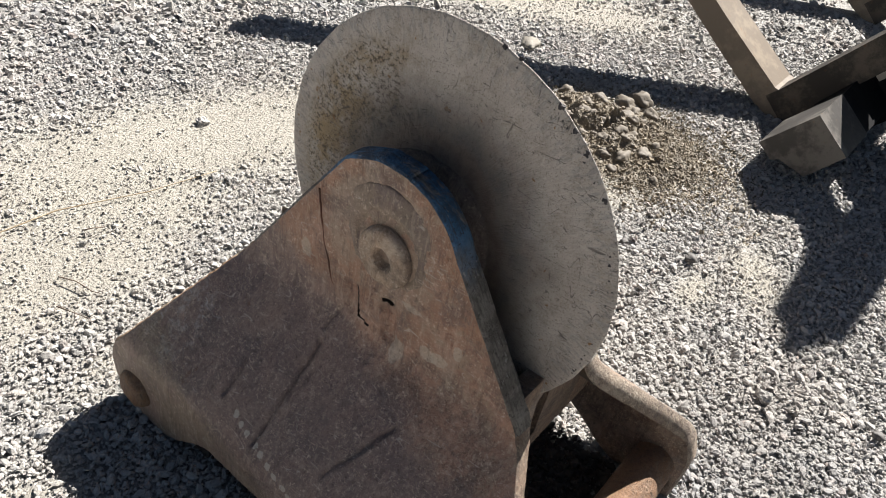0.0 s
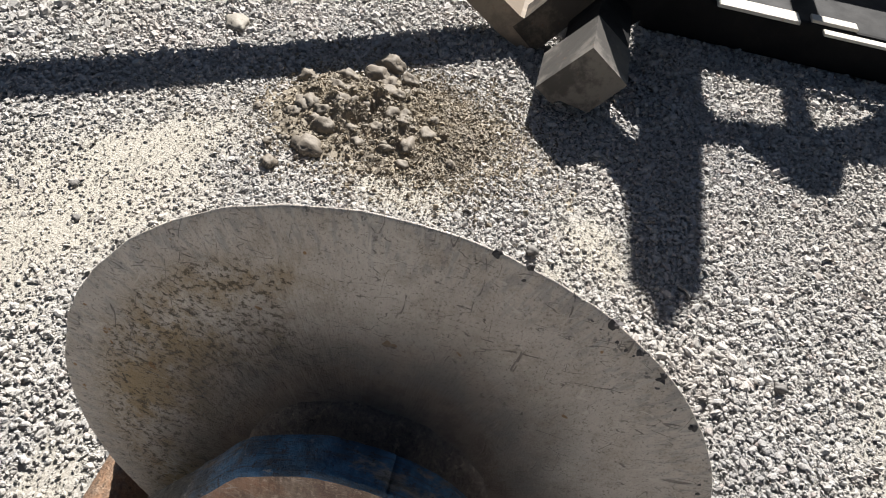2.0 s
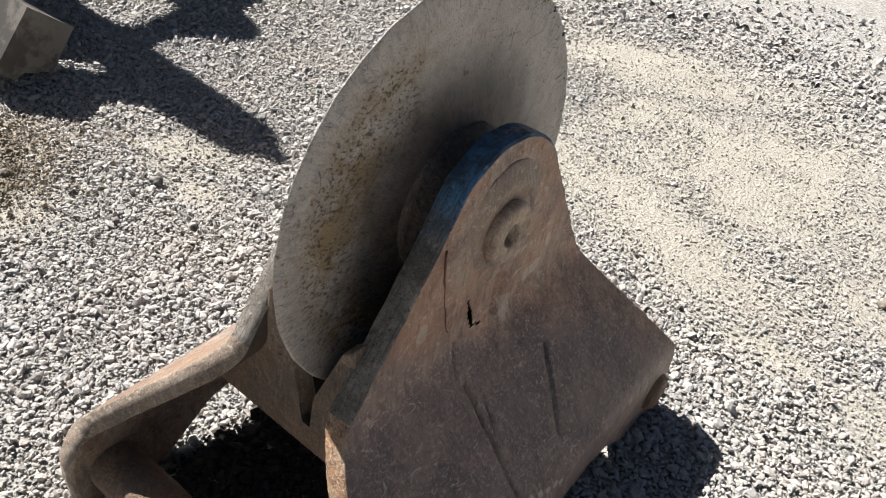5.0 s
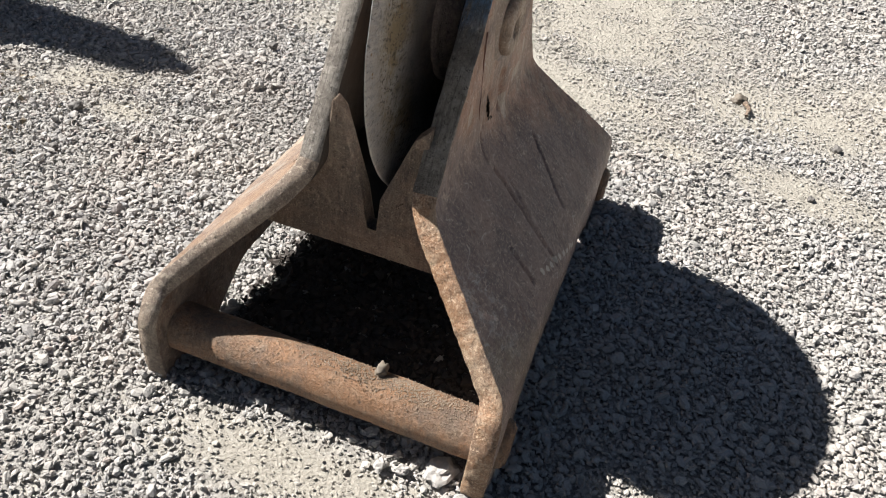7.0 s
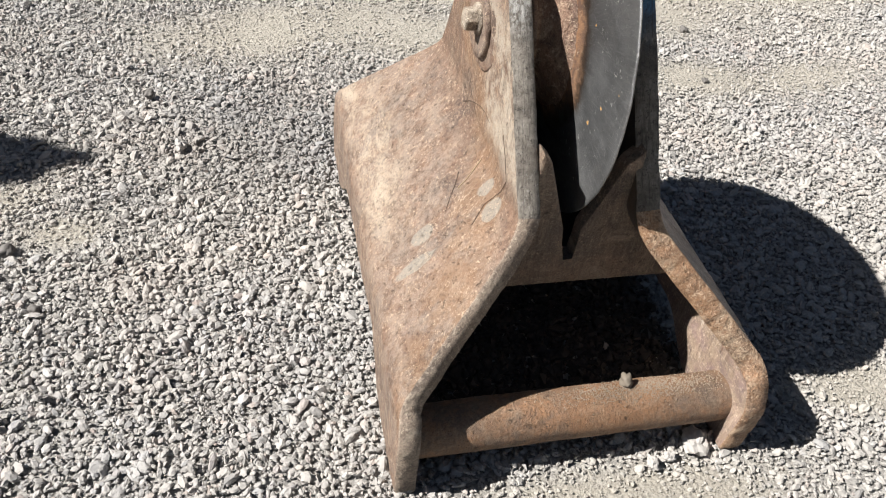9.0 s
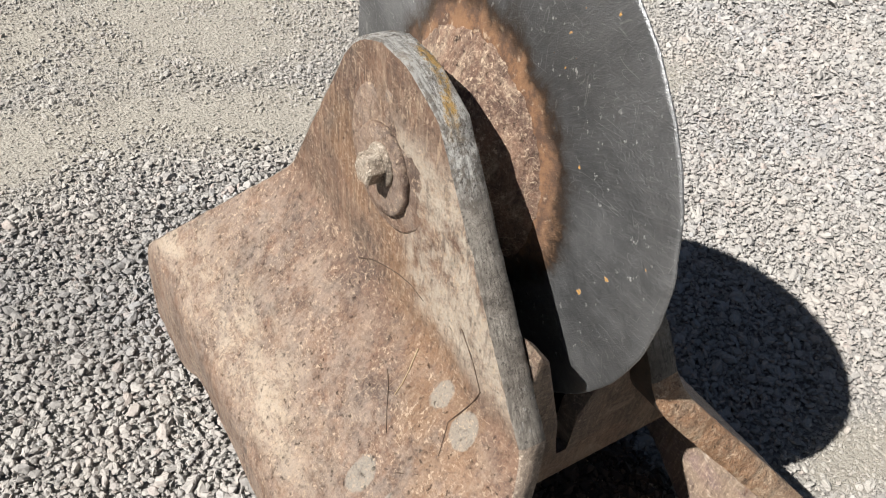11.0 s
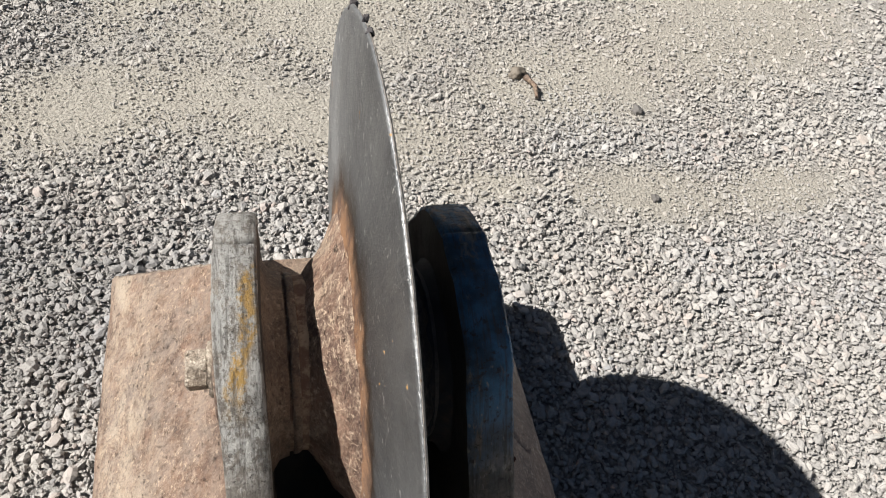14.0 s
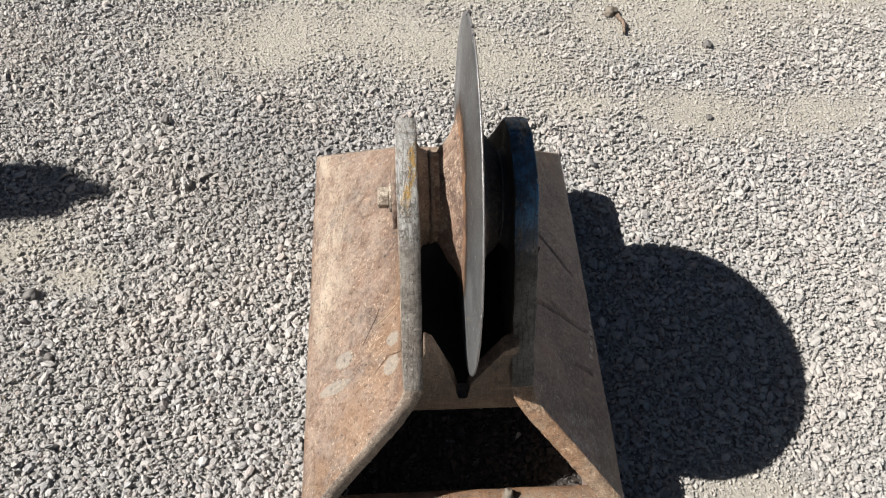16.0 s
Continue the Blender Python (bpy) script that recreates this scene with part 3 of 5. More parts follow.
# ---- ground ----
DUST = [  # pale fine-dust patches: x, y, half length, half width, turn in degrees
    (-0.35, -1.05, 0.75, 0.26, 160), (0.2, -0.85, 0.35, 0.2, 0), (-0.95, -0.80, 0.32, 0.12, 140), (-0.72, -0.82, 0.4, 0.17, 150),
    (-1.02, 0.31, 0.13, 0.08, 30), (-0.85, 0.22, 0.08, 0.05, 0), (-0.35, 1.06, 0.45, 0.18, 10), (0.1, 0.97, 0.42, 0.16, -15),
    (0.78, 0.72, 0.24, 0.10, -5), (1.12, 0.72, 0.22, 0.09, 10), (0.42, 0.76, 0.12, 0.06, 0), (0.75, 1.15, 0.4, 0.2, 10),
    (0.1, 1.6, 0.55, 0.3, 60), (-0.32, 1.55, 0.3, 0.12, 70), (0.05, -0.52, 0.3, 0.07, 0), (0.6, -0.36, 0.12, 0.06, 0),
    (-1.1, -0.2, 0.16, 0.12, 60), (-1.3, -0.25, 0.22, 0.22, 60), (0.1, 1.5, 0.5, 0.4, 0), (-0.45, 1.95, 0.5, 0.25, 20), (0.1, -0.98, 0.5, 0.26, 170), (1.3, 1.4, 0.6, 0.3, 20), (-2.0, -1.0, 0.5, 0.2, 120),
]


def dust_at(x, y):
    """How dusty the ground is at arrays x, y: 0 coarse gravel, 1 fine dust."""
    out = np.zeros_like(x)
    for cx, cy, a, b, deg in DUST:
        c, s = math.cos(radians(deg)), math.sin(radians(deg))
        u, v = (x - cx) * c + (y - cy) * s, (y - cy) * c - (x - cx) * s
        out = np.maximum(out, np.exp(-((u / a) ** 2 + (v / b) ** 2) * 0.9))
    return out


def lattice(x, y, f, seed):
    """Smooth value noise in 0 to 1 at arrays x, y."""
    t = np.random.default_rng(100 + seed).uniform(0, 1, (64, 64))
    u, v = x * f + 500, y * f + 500
    i, j = np.floor(u).astype(int), np.floor(v).astype(int)
    a, b = u - i, v - j
    a, b = a * a * (3 - 2 * a), b * b * (3 - 2 * b)
    i, j, p, q = i % 64, j % 64, (i + 1) % 64, (j + 1) % 64
    return (t[i, j] * (1 - a) + t[p, j] * a) * (1 - b) + (t[i, q] * (1 - a) + t[p, q] * a) * b


def height_at(x, y):
    return 0.006 * np.sin(2.1 * x + 0.7 * y) * np.sin(1.7 * y - 0.4 * x) + 0.003 * np.sin(6.3 * x + 1) * np.cos(5.1 * y)


def build_ground():
    near = np.arange(-3.0, 3.0001, 0.03)
    far = 3.0 + np.cumsum(0.05 * 1.32 ** np.arange(1, 29))
    xs = np.concatenate((-far[::-1], near, far))
    X, Y = np.meshgrid(xs, xs, indexing="ij")
    fade = np.clip(1.5 - np.maximum(abs(X), abs(Y)) / 4, 0, 1)
    Z = height_at(X, Y) * fade - 0.004 - 0.0025 * (1 - dust_at(X, Y)) * fade
    n = len(xs)
    co = np.stack((X, Y, Z), -1).reshape(-1, 3)
    i = np.arange(n * n).reshape(n, n)
    quads = np.stack((i[:-1, :-1], i[1:, :-1], i[1:, 1:], i[:-1, 1:]), -1).reshape(-1, 4)
    me = bpy.data.meshes.new("ground")
    me.from_pydata(co.tolist(), [], quads.tolist())
    at = me.attributes.new("dust", "FLOAT", "POINT")
    at.data.foreach_set("value", dust_at(co[:, 0], co[:, 1]).astype(np.float32))
    me.materials.append(M_GROUND)
    me.polygons.foreach_set("use_smooth", [True] * len(me.polygons))
    return tagged(new("ground", me), "pale grey crushed gravel yard with tan dusty patches", "ground", kind="structure")


build_ground()


def spin(rng, n, flat):
    """Random turns, mostly about the upright where flat is small."""
    q = rng.normal(0, 1, (n, 4)) * np.array([1, flat, flat, 1])
    q /= np.linalg.norm(q, axis=1)[:, None]
    w, a, b, c = q.T
    return np.stack((1 - 2 * (b * b + c * c), 2 * (a * b - c * w), 2 * (a * c + b * w), 2 * (a * b + c * w), 1 - 2 * (a * a + c * c), 2 * (b * c - a * w), 2 * (a * c - b * w), 2 * (b * c + a * w), 1 - 2 * (a * a + b * b)), -1).reshape(n, 3, 3)


def scatter(name, label, step, seed, mean, spread, lo, hi, dusty, thin, shape, faces, sink, jitter, ring=(0.0, 9.0), drop=0.0):
    """One mesh of loose stones over the yard, finer and fewer where dust lies."""
    rng = np.random.default_rng(seed)
    gx, gy = np.meshgrid(np.arange(-3.5, 2.7, step), np.arange(-2.1, 3.4, step), indexing="ij")
    x = gx.ravel() + rng.uniform(-0.6, 0.6, gx.size) * step
    y = gy.ravel() + rng.uniform(-0.6, 0.6, gx.size) * step
    d = np.hypot((x + 0.15) / 1.5, (y - 0.2) / 1.35)
    broken = sum(lattice(x, y, f, i) * w for i, (f, w) in enumerate(((7, 0.5), (17, 0.3), (41, 0.2))))
    dust = np.clip(dust_at(x, y) * (0.35 + 1.1 * broken) + 0.25 * (broken - 0.5), 0, 1)
    keep = (1 - dusty * dust) * np.clip(1.65 - thin * d, 0.05, 1.0)
    ok = (rng.uniform(0, 1, x.size) < keep) & (d + 0.12 * (broken - 0.5) >= ring[0]) & (d + 0.12 * (broken - 0.5) < ring[1])
    x, y, dust, d = x[ok], y[ok], dust[ok], d[ok]
    n, m = x.size, len(shape)
    size = np.clip(rng.lognormal(mean, spread, n), lo, hi) * (1 - 0.5 * dust) * (1 + 0.7 * np.clip(d - 0.9, 0, 1))
    v = np.array(shape, float)[None] * rng.uniform(0.8, 1.02, (n, m, 3)) + rng.uniform(-jitter, jitter, (n, m, 3))
    v *= np.stack((rng.uniform(1.0, 1.4, n), rng.uniform(0.62, 1.0, n), rng.uniform(0.42, 0.78, n)), -1)[:, None]
    v = np.einsum("nij,nkj->nki", spin(rng, n, 0.26), v * size[:, None, None])
    v[..., 0] += x[:, None]
    v[..., 1] += y[:, None]
    v[..., 2] += (height_at(x, y) + size * (rng.uniform(-0.15, 0.35, n) - sink * dust) - drop * (1 - dust))[:, None]
    f = np.array(faces)
    F = (f[None] + m * np.arange(n)[:, None, None]).reshape(-1)
    k, c = len(faces), len(faces[0])
    me = bpy.data.meshes.new(name)
    me.vertices.add(m * n)
    me.vertices.foreach_set("co", v.reshape(-1))
    me.loops.add(k * c * n)
    me.loops.foreach_set("vertex_index", F)
    me.polygons.add(k * n)
    me.polygons.foreach_set("loop_start", np.arange(k * n) * c)
    me.polygons.foreach_set("use_smooth", np.zeros(k * n, bool))
    me.update(calc_edges=True)
    at = me.attributes.new("dust", "FLOAT", "POINT")
    at.data.foreach_set("value", np.repeat(dust, m).astype(np.float32))
    me.materials.append(M_STONE)
    return tagged(new(name, me), label, "gravel", kind="stuff")


CHIP = [(math.cos(a * 1.2566) * q, math.sin(a * 1.2566) * q, h) for q, h in ((1.0, -0.55), (0.72, 0.55)) for a in range(5)]
CHIP_F = [(5, 6, 7), (5, 7, 8), (5, 8, 9)] + [f for a in range(5) for f in ((a, (a + 1) % 5, 5 + (a + 1) % 5), (a, 5 + (a + 1) % 5, 5 + a))]
OCT = [(1.2, 0, 0), (-1.2, 0, 0), (0, 1.2, 0), (0, -1.2, 0), (0.3, 0.2, 1.1), (-0.2, 0.3, -1.1)]
OCT_F = [(0, 2, 4), (2, 1, 4), (1, 3, 4), (3, 0, 4), (2, 0, 5), (1, 2, 5), (3, 1, 5), (0, 3, 5)]


# a worn pebble: three rings of six, flat on top
PEBBLE = [(math.cos(a * 1.0472 + o) * q, math.sin(a * 1.0472 + o) * q, h) for q, h, o in ((0.8, -0.6, 0.0), (1.0, -0.05, 0.3), (0.6, 0.58, 0.1)) for a in range(6)]
PEBBLE_F = [(12, 13, 14), (12, 14, 15), (12, 15, 16), (12, 16, 17)] + [f for o in (0, 6) for a in range(6) for f in ((o + a, o + (a + 1) % 6, o + 6 + (a + 1) % 6), (o + a, o + 6 + (a + 1) % 6, o + 6 + a))]


def build_gravel():
    scatter("gravel", "loose angular pale grey crushed stone on the yard", 0.0097, 7, -5.34, 0.46, 0.0024, 0.0145, 0.82, 0.78, PEBBLE, PEBBLE_F, 0.6, 0.13, (0.0, 0.8))
    scatter("outer_gravel", "pale grey crushed stone chips farther out on the yard", 0.0104, 17, -5.28, 0.42, 0.0026, 0.015, 0.8, 0.78, CHIP, CHIP_F, 0.6, 0.12, (0.8, 9.0))
    scatter("fine_gravel", "fine pale grey crushed grit between the chips", 0.0098, 8, -5.7, 0.36, 0.0018, 0.006, 0.5, 0.95, OCT, OCT_F, 0.8, 0.2, drop=0.002)


build_gravel()

# ---- the cutter wheel attachment ----
AXLE_Z = 0.548
unit = thing("cutter_wheel_attachment", (0, 0, 0), "rusty steel attachment with a worn cutting disc standing on gravel", "wheel attachment")


LEAN_X = 0.026


def lean(z):
    """The whole frame leans a little; how far it is off at the height z."""
    return -0.003 - LEAN_X * max(0.0, z - 0.40)


def side_outline(z):
    """Front and rear y of the side plate at the height z of the unbent sheet."""
    if z > 0.603:
        rear = max(0.024, math.sqrt(max(0.0, 0.127 ** 2 - (z - AXLE_Z) ** 2)))
    else:
        rear = 0.1145 + (0.603 - max(z, 0.372)) / 0.231 * 0.1535
    if z > 0.650:
        return -0.024 - 0.060 * min(1.0, (0.6745 - z) / 0.0245) ** 0.8, rear
    if z > 0.372:
        return -0.084 - 0.198 * (0.650 - z) / 0.278, rear
    if z > 0.175:
        f = (0.372 - z) / (0.372 - 0.175)
        return -0.282 - 0.137 * f, 0.268 + 0.148 * f
    f = min(1.0, (0.175 - z) / 0.07)
    g = max(0.0, (0.1 - z) / 0.1)
    return -0.419 - 0.032 * math.sin(f * math.pi / 2) + 0.006 * g * g, 0.416 + 0.024 * math.sin(f * math.pi / 2) - 0.006 * g * g


def arch(y):
    """Height of the lower edge: feet at both ends, raised between."""
    a = min(1.0, max(0.0, (0.33 - abs(y)) / 0.16))
    return 0.085 * a * a * (3 - 2 * a)


def near_line(y, z, a, b):
    """Distance of (y, z) from the stretch a to b."""
    p, a, b = Vector((y, z)), Vector(a), Vector(b)
    d = b - a
    f = min(1.0, max(0.0, (p - a).dot(d) / d.length_squared))
    return (p - a - d * f).length


# grooves in the sheet: start, end (y, z), half width, depth
GOUGES = {
    1: (((-0.075, 0.33), (-0.083, 0.19), 0.0036, 0.010), ((-0.055, 0.31), (-0.085, 0.215), 0.002, 0.005),
        ((-0.173, 0.262), (-0.176, 0.213), 0.0034, 0.008), ((0.104, 0.308), (0.056, 0.232), 0.0038, 0.007), ((0.056, 0.232), (0.046, 0.216), 0.003, 0.005), ((-0.084, 0.127), (-0.02, 0.146), 0.0045, 0.008), ((-0.069, 0.389), (-0.084, 0.345), 0.003, 0.005), ((-0.05, 0.438), (-0.053, 0.398), 0.016, 0.006), ((0.02, 0.448), (0.026, 0.398), 0.017, 0.011)),
    -1: (((-0.19, 0.285), (-0.2, 0.235), 0.0075, 0.005), ((-0.13, 0.50), (-0.137, 0.515), 0.006, 0.004), ((-0.16, 0.548), (-0.164, 0.552), 0.007, 0.004)),
}


# torn openings in the capped side's plate: stretch and half width
TEARS = (((-0.045, 0.446), (-0.039, 0.418), 0.0022), ((-0.039, 0.418), (-0.034, 0.395), 0.003), ((-0.034, 0.395), (-0.014, 0.389), 0.0022),
         ((0.010, 0.455), (0.016, 0.449), 0.005))


def build_side(side, mats, label, seed):
    th = 0.037 if side > 0 else 0.033
    raw = [(0.108, 0.676), (0.108, 0.60), (0.108, 0.50), (0.108, 0.40), (0.1085, 0.378), (0.125, 0.350), (0.20, 0.272), (0.270, 0.200), (0.2875, 0.179), (0.2935, 0.156), (0.294, 0.08), (0.294, 0.0)]
    pts = [Vector((p[0], p[1])) for p in raw]
    for _ in range(2):
        q = [pts[0]]
        for a, b in zip(pts, pts[1:]):
            q += [a * 0.75 + b * 0.25, a * 0.25 + b * 0.75]
        pts = q + [pts[-1]]
    sheet = []
    for a, b in zip(pts, pts[1:]):
        k = max(1, int((b - a).length / ((0.0028 if b.y > 0.36 else 0.0034) if 0.17 < b.y < 0.48 else 0.0055)))
        sheet += [a + (b - a) * i / k for i in range(k)]
    sheet.append(pts[-1])
    sheet = [Vector((0.108, 0.6743)), Vector((0.108, 0.673)), Vector((0.108, 0.670))] + [p for p in sheet if p.y < 0.6665]
    nu = 170
    outer, inner = [], []
    bm = bmesh.new()
    for i, p in enumerate(sheet):
        t = (sheet[min(i + 1, len(sheet) - 1)] - sheet[max(i - 1, 0)]).normalized()
        nrm = Vector((-t.y, t.x))
        if nrm.x < 0:
            nrm = -nrm
        yf, yr = side_outline(p.y)
        ro, ri = [], []
        for j in range(nu + 1):
            u = j / nu
            y = yf + (yr - yf) * u
            if j in (0, nu):
                y += (0.3 if p.y > 0.40 else 0.55) * (0.003 * noise.noise(Vector((p.y * 34, u * 2 + seed, 1))) + 0.0022 * noise.noise(Vector((p.y * 110, seed, 3))))
            z = p.y
            if z < 0.163:
                z = arch(y) + z * (1 - arch(y) / 0.163)
            dent = 0.0028 * noise.noise(Vector((y * 7, z * 7, seed))) + 0.0012 * noise.noise(Vector((y * 26, z * 26, seed))) + 0.0007 * noise.noise(Vector((y * 70, z * 70, seed)))
            cut = 0.0
            for a, b, half_w, deep in GOUGES[side]:
                if abs(y - a[0]) < 0.2:
                    wig = 0.004 * noise.noise(Vector((y * 50, z * 50, 9)))
                    dd = near_line(y + wig, z, a, b)
                    if dd < half_w:
                        cut = max(cut, deep * (1 - (dd / half_w) ** 2))
            x = p.x + dent
            off = lean(z)
            ro.append(bm.verts.new((side * (x - cut * nrm.x) + off, y, z - cut * nrm.y)))
            ri.append(bm.verts.new((side * (x - th * nrm.x) + off, y, z - th * nrm.y)))
        outer.append(ro)
        inner.append(ri)
    rows = len(sheet)
    for i in range(rows - 1):
        for j in range(nu):
            mid = (outer[i][j].co + outer[i + 1][j + 1].co) / 2
            wig = 0.0022 * noise.noise(mid * 120)
            torn = side > 0 and any(near_line(mid.y + wig, mid.z - wig, a, b) < w for a, b, w in TEARS)
            for g in (inner,) if torn else (outer, inner):
                f = bm.faces.new((g[i][j], g[i + 1][j], g[i + 1][j + 1], g[i][j + 1]))
                f.smooth = True
                # inner faces above the feet get the darker rust, as shade in the gap
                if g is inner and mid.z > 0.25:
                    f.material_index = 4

    def ring(g):
        return [r[0] for r in g[::-1]] + g[0][1:] + [r[-1] for r in g[1:]] + g[-1][-2:0:-1]

    ro, ri = ring(outer), ring(inner)
    n = len(ro)
    mids = []
    for k in range(n):
        a, b, p, q = ro[k - 1].co, ro[(k + 1) % n].co, ro[k].co, ri[k].co
        out = (b - a).cross(q - p)
        out = out.normalized() if out.length > 1e-9 else Vector((0, 0, 0))
        if out.dot(p - Vector((side * 0.15, 0, 0.36))) < 0:
            out = -out
        jag = 0.8
        w = 0.004 + jag * (0.0009 * noise.noise(p * 55) + 0.0013 * noise.noise(p * 160))
        mids.append((bm.verts.new(p.lerp(q, 0.07) + out * w), bm.verts.new(p.lerp(q, 0.5) + out * (w + 0.0004)), bm.verts.new(p.lerp(q, 0.93) + out * w)))
    for k in range(n):
        m, o = mids[k], mids[(k + 1) % n]
        z = ro[k].co.z
        kind = 1 if z > 0.385 else (2 if ro[k].co.y < 0 else 3)
        for s in ((ro[k], m[0], o[0], ro[(k + 1) % n]), (m[0], m[1], o[1], o[0]), (m[1], m[2], o[2], o[1]), (m[2], ri[k], ri[(k + 1) % n], o[2])):
            f = bm.faces.new(s)
            f.material_index = kind
            f.smooth = True
        for g in (ro, ri):
            bm.edges.get((g[k], g[(k + 1) % n])).smooth = False
    return part("side_plate", bm, mats, unit, label)


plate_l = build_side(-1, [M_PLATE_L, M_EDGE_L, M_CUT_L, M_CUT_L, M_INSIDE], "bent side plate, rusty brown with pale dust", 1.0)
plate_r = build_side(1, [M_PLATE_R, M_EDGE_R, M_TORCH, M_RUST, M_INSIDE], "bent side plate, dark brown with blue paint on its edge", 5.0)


def build_guard(y, rear):
    th = 0.03
    if rear:
        notch = [(-0.079, 0.405), (-0.011, 0.405), (-0.011, 0.358), (-0.027, 0.353), (-0.017, 0.25), (0.005, 0.25), (0.011, 0.353), (-0.005, 0.358), (-0.005, 0.405), (0.075, 0.405)]
    else:
        notch = [(-0.079, 0.472), (-0.064, 0.456), (-0.022, 0.33), (-0.014, 0.262), (0.009, 0.262), (0.006, 0.325), (0.052, 0.445), (0.075, 0.468)]
    pts = notch + [(0.077, 0.37), (0.20, 0.23), (0.19, 0.215), (-0.19, 0.215), (-0.20, 0.23), (-0.081, 0.37)]
    bm = slab(pts, y - th / 2, y + th / 2, 0.0015 if rear else 0.004)
    return part("guard_plate", bm, M_RUST, unit, "notched cross plate with a slot for the disc")


build_guard(-0.225, False)
build_guard(0.225, True)
# unseen plate added to block light and darken the frame below the disc
part("added_belly_plate", block((0.41, 0.44, 0.02), (-0.004, 0, 0.232), 0.004), M_INSIDE, unit, "added dark plate closing the frame below the disc to deepen its shade")


def build_pin(y, name="cross_pin"):
    r = 0.041
    pr = [(0.0, -0.292), (0.028, -0.292), (0.036, -0.291), (0.04, -0.29)] + [(r, -0.285 + 0.57 * i / 24) for i in range(25)] + [(0.04, 0.289), (0.036, 0.300), (0.028, 0.306), (0.0, 0.306)]
    bm = lathe(pr, 40)
    for v in bm.verts:
        n = noise.noise(v.co * 18) * 0.0015
        v.co.y *= 1 + n / r
        v.co.z *= 1 + n / r
    bmesh.ops.transform(bm, matrix=Matrix.Translation((0, y, 0.07)), verts=bm.verts)
    return part(name, bm, M_PIN, unit, "round orange-rusted cross pin")


build_pin(-0.388)
build_pin(0.388)

# disc and hub
TILT_D = pose(0, 0, AXLE_Z, 0, -1.4, -0.8)
DISC_R = 0.298


def disc_wobble(a, r):
    if r < 0.25:
        return 0.0
    return 0.0014 * noise.noise(Vector((a * 9, 2, 0))) + 0.001 * noise.noise(Vector((a * 40, 5, 0)))


half = [(0.075, 0.075), (0.0755, 0.045), (0.078, 0.033), (0.088, 0.0275), (0.098, 0.0235), (0.112, 0.0187), (0.13, 0.0146), (0.155, 0.0114), (0.19, 0.0086), (0.225, 0.0066), (0.25, 0.0051), (0.27, 0.0039), (0.285, 0.0029), (0.2935, 0.0022), (0.2952, 0.002), (0.2962, 0.0016), (0.2974, 0.0009)]
prof = half + [(DISC_R, 0.0)] + [(r, -x) for r, x in half[::-1]]
nh = len(half)
bm = lathe(prof, 160, lambda j: 0 if j < nh else 1, None, disc_wobble)
disc = part("disc", bm, [M_DISC_D, M_DISC_P], unit, "round steel cutting disc, one face polished, the other weathered")
disc.matrix_local = TILT_D
bm = lathe([(0.0, -0.083), (0.071, -0.083), (0.072, -0.078), (0.072, 0.078), (0.071, 0.083), (0.0, 0.083)], 64)
hub = part("hub", bm, M_DARKHUB, unit, "dark greasy hub barrel")
hub.matrix_local = pose(0, 0, AXLE_Z)
OFFC = lean(AXLE_Z)
M_CAKE = rust_plate("caked_soil_rust", (0.25, 0.148, 0.10), (0.10, 0.058, 0.043), (0.52, 0.41, 0.30), 0.75, 0.8)
bm = lathe([(0.073, -0.048), (0.078, -0.045), (0.084, -0.0405), (0.091, -0.035), (0.1, -0.0295), (0.109, -0.0248), (0.117, -0.0205), (0.124, -0.0168), (0.131, -0.0132), (0.138, -0.0085), (0.143, -0.004)], 160)
for v in bm.verts:
    v.co.x -= 0.006 * max(0.0, 0.35 - 0.6 * v.co.z / 0.1 - 0.4 * v.co.y / 0.1) * min(1.0, (0.136 - Vector((v.co.y, v.co.z)).length) / 0.03)
    v.co *= 1 + 0.022 * noise.noise(v.co * 30) + 0.016 * noise.noise(v.co * 75) + 0.014 * noise.noise(v.co * 170)
part("caked_soil", bm, M_CAKE, disc, "pale soil and rust caked round the hub")
bm = lathe([(0.073, 0.050), (0.082, 0.047), (0.088, 0.043), (0.094, 0.037), (0.099, 0.033), (0.103, 0.030), (0.107, 0.0285), (0.1095, 0.027), (0.111, 0.0245), (0.1115, 0.020), (0.1125, 0.014)], 200)
for v in bm.verts:
    a = math.atan2(v.co.y, v.co.z)
    q = 1 + 0.012 * noise.noise(Vector((a * 2.5, 4, 0))) + 0.02 * noise.noise(v.co * 45) + 0.014 * noise.noise(v.co * 130)
    v.co = Vector((v.co.x * (1 + 0.10 * noise.noise(v.co * 60)), v.co.y * q, v.co.z * q))
M_FLANGE = rust_plate("rough_dark_flange", (0.125, 0.09, 0.073), (0.05, 0.043, 0.043), (0.24, 0.19, 0.155), 0.45, 0.5)
part("hub_flange", bm, M_FLANGE, disc, "dark cracked flange round the hub")
for s in (-1, 1):
    pr = [(0.0, s * 0.05), (0.0765, s * 0.05), (0.078, s * 0.052), (0.078, s * 0.0565), (0.0725, s * 0.057), (0.0725, s * 0.0595), (0.079, s * 0.060), (0.081, s * 0.068), (0.090, s * 0.074), (0.101, s * 0.0785), (0.104, s * 0.082), (0.0, s * 0.082)]
    bm = lathe(pr, 64)
    rough_up(bm, 0.0015, 30, s)
    part("collar", bm, M_RUST if s < 0 else M_DARKHUB, unit).matrix_local = pose(OFFC, 0, AXLE_Z)

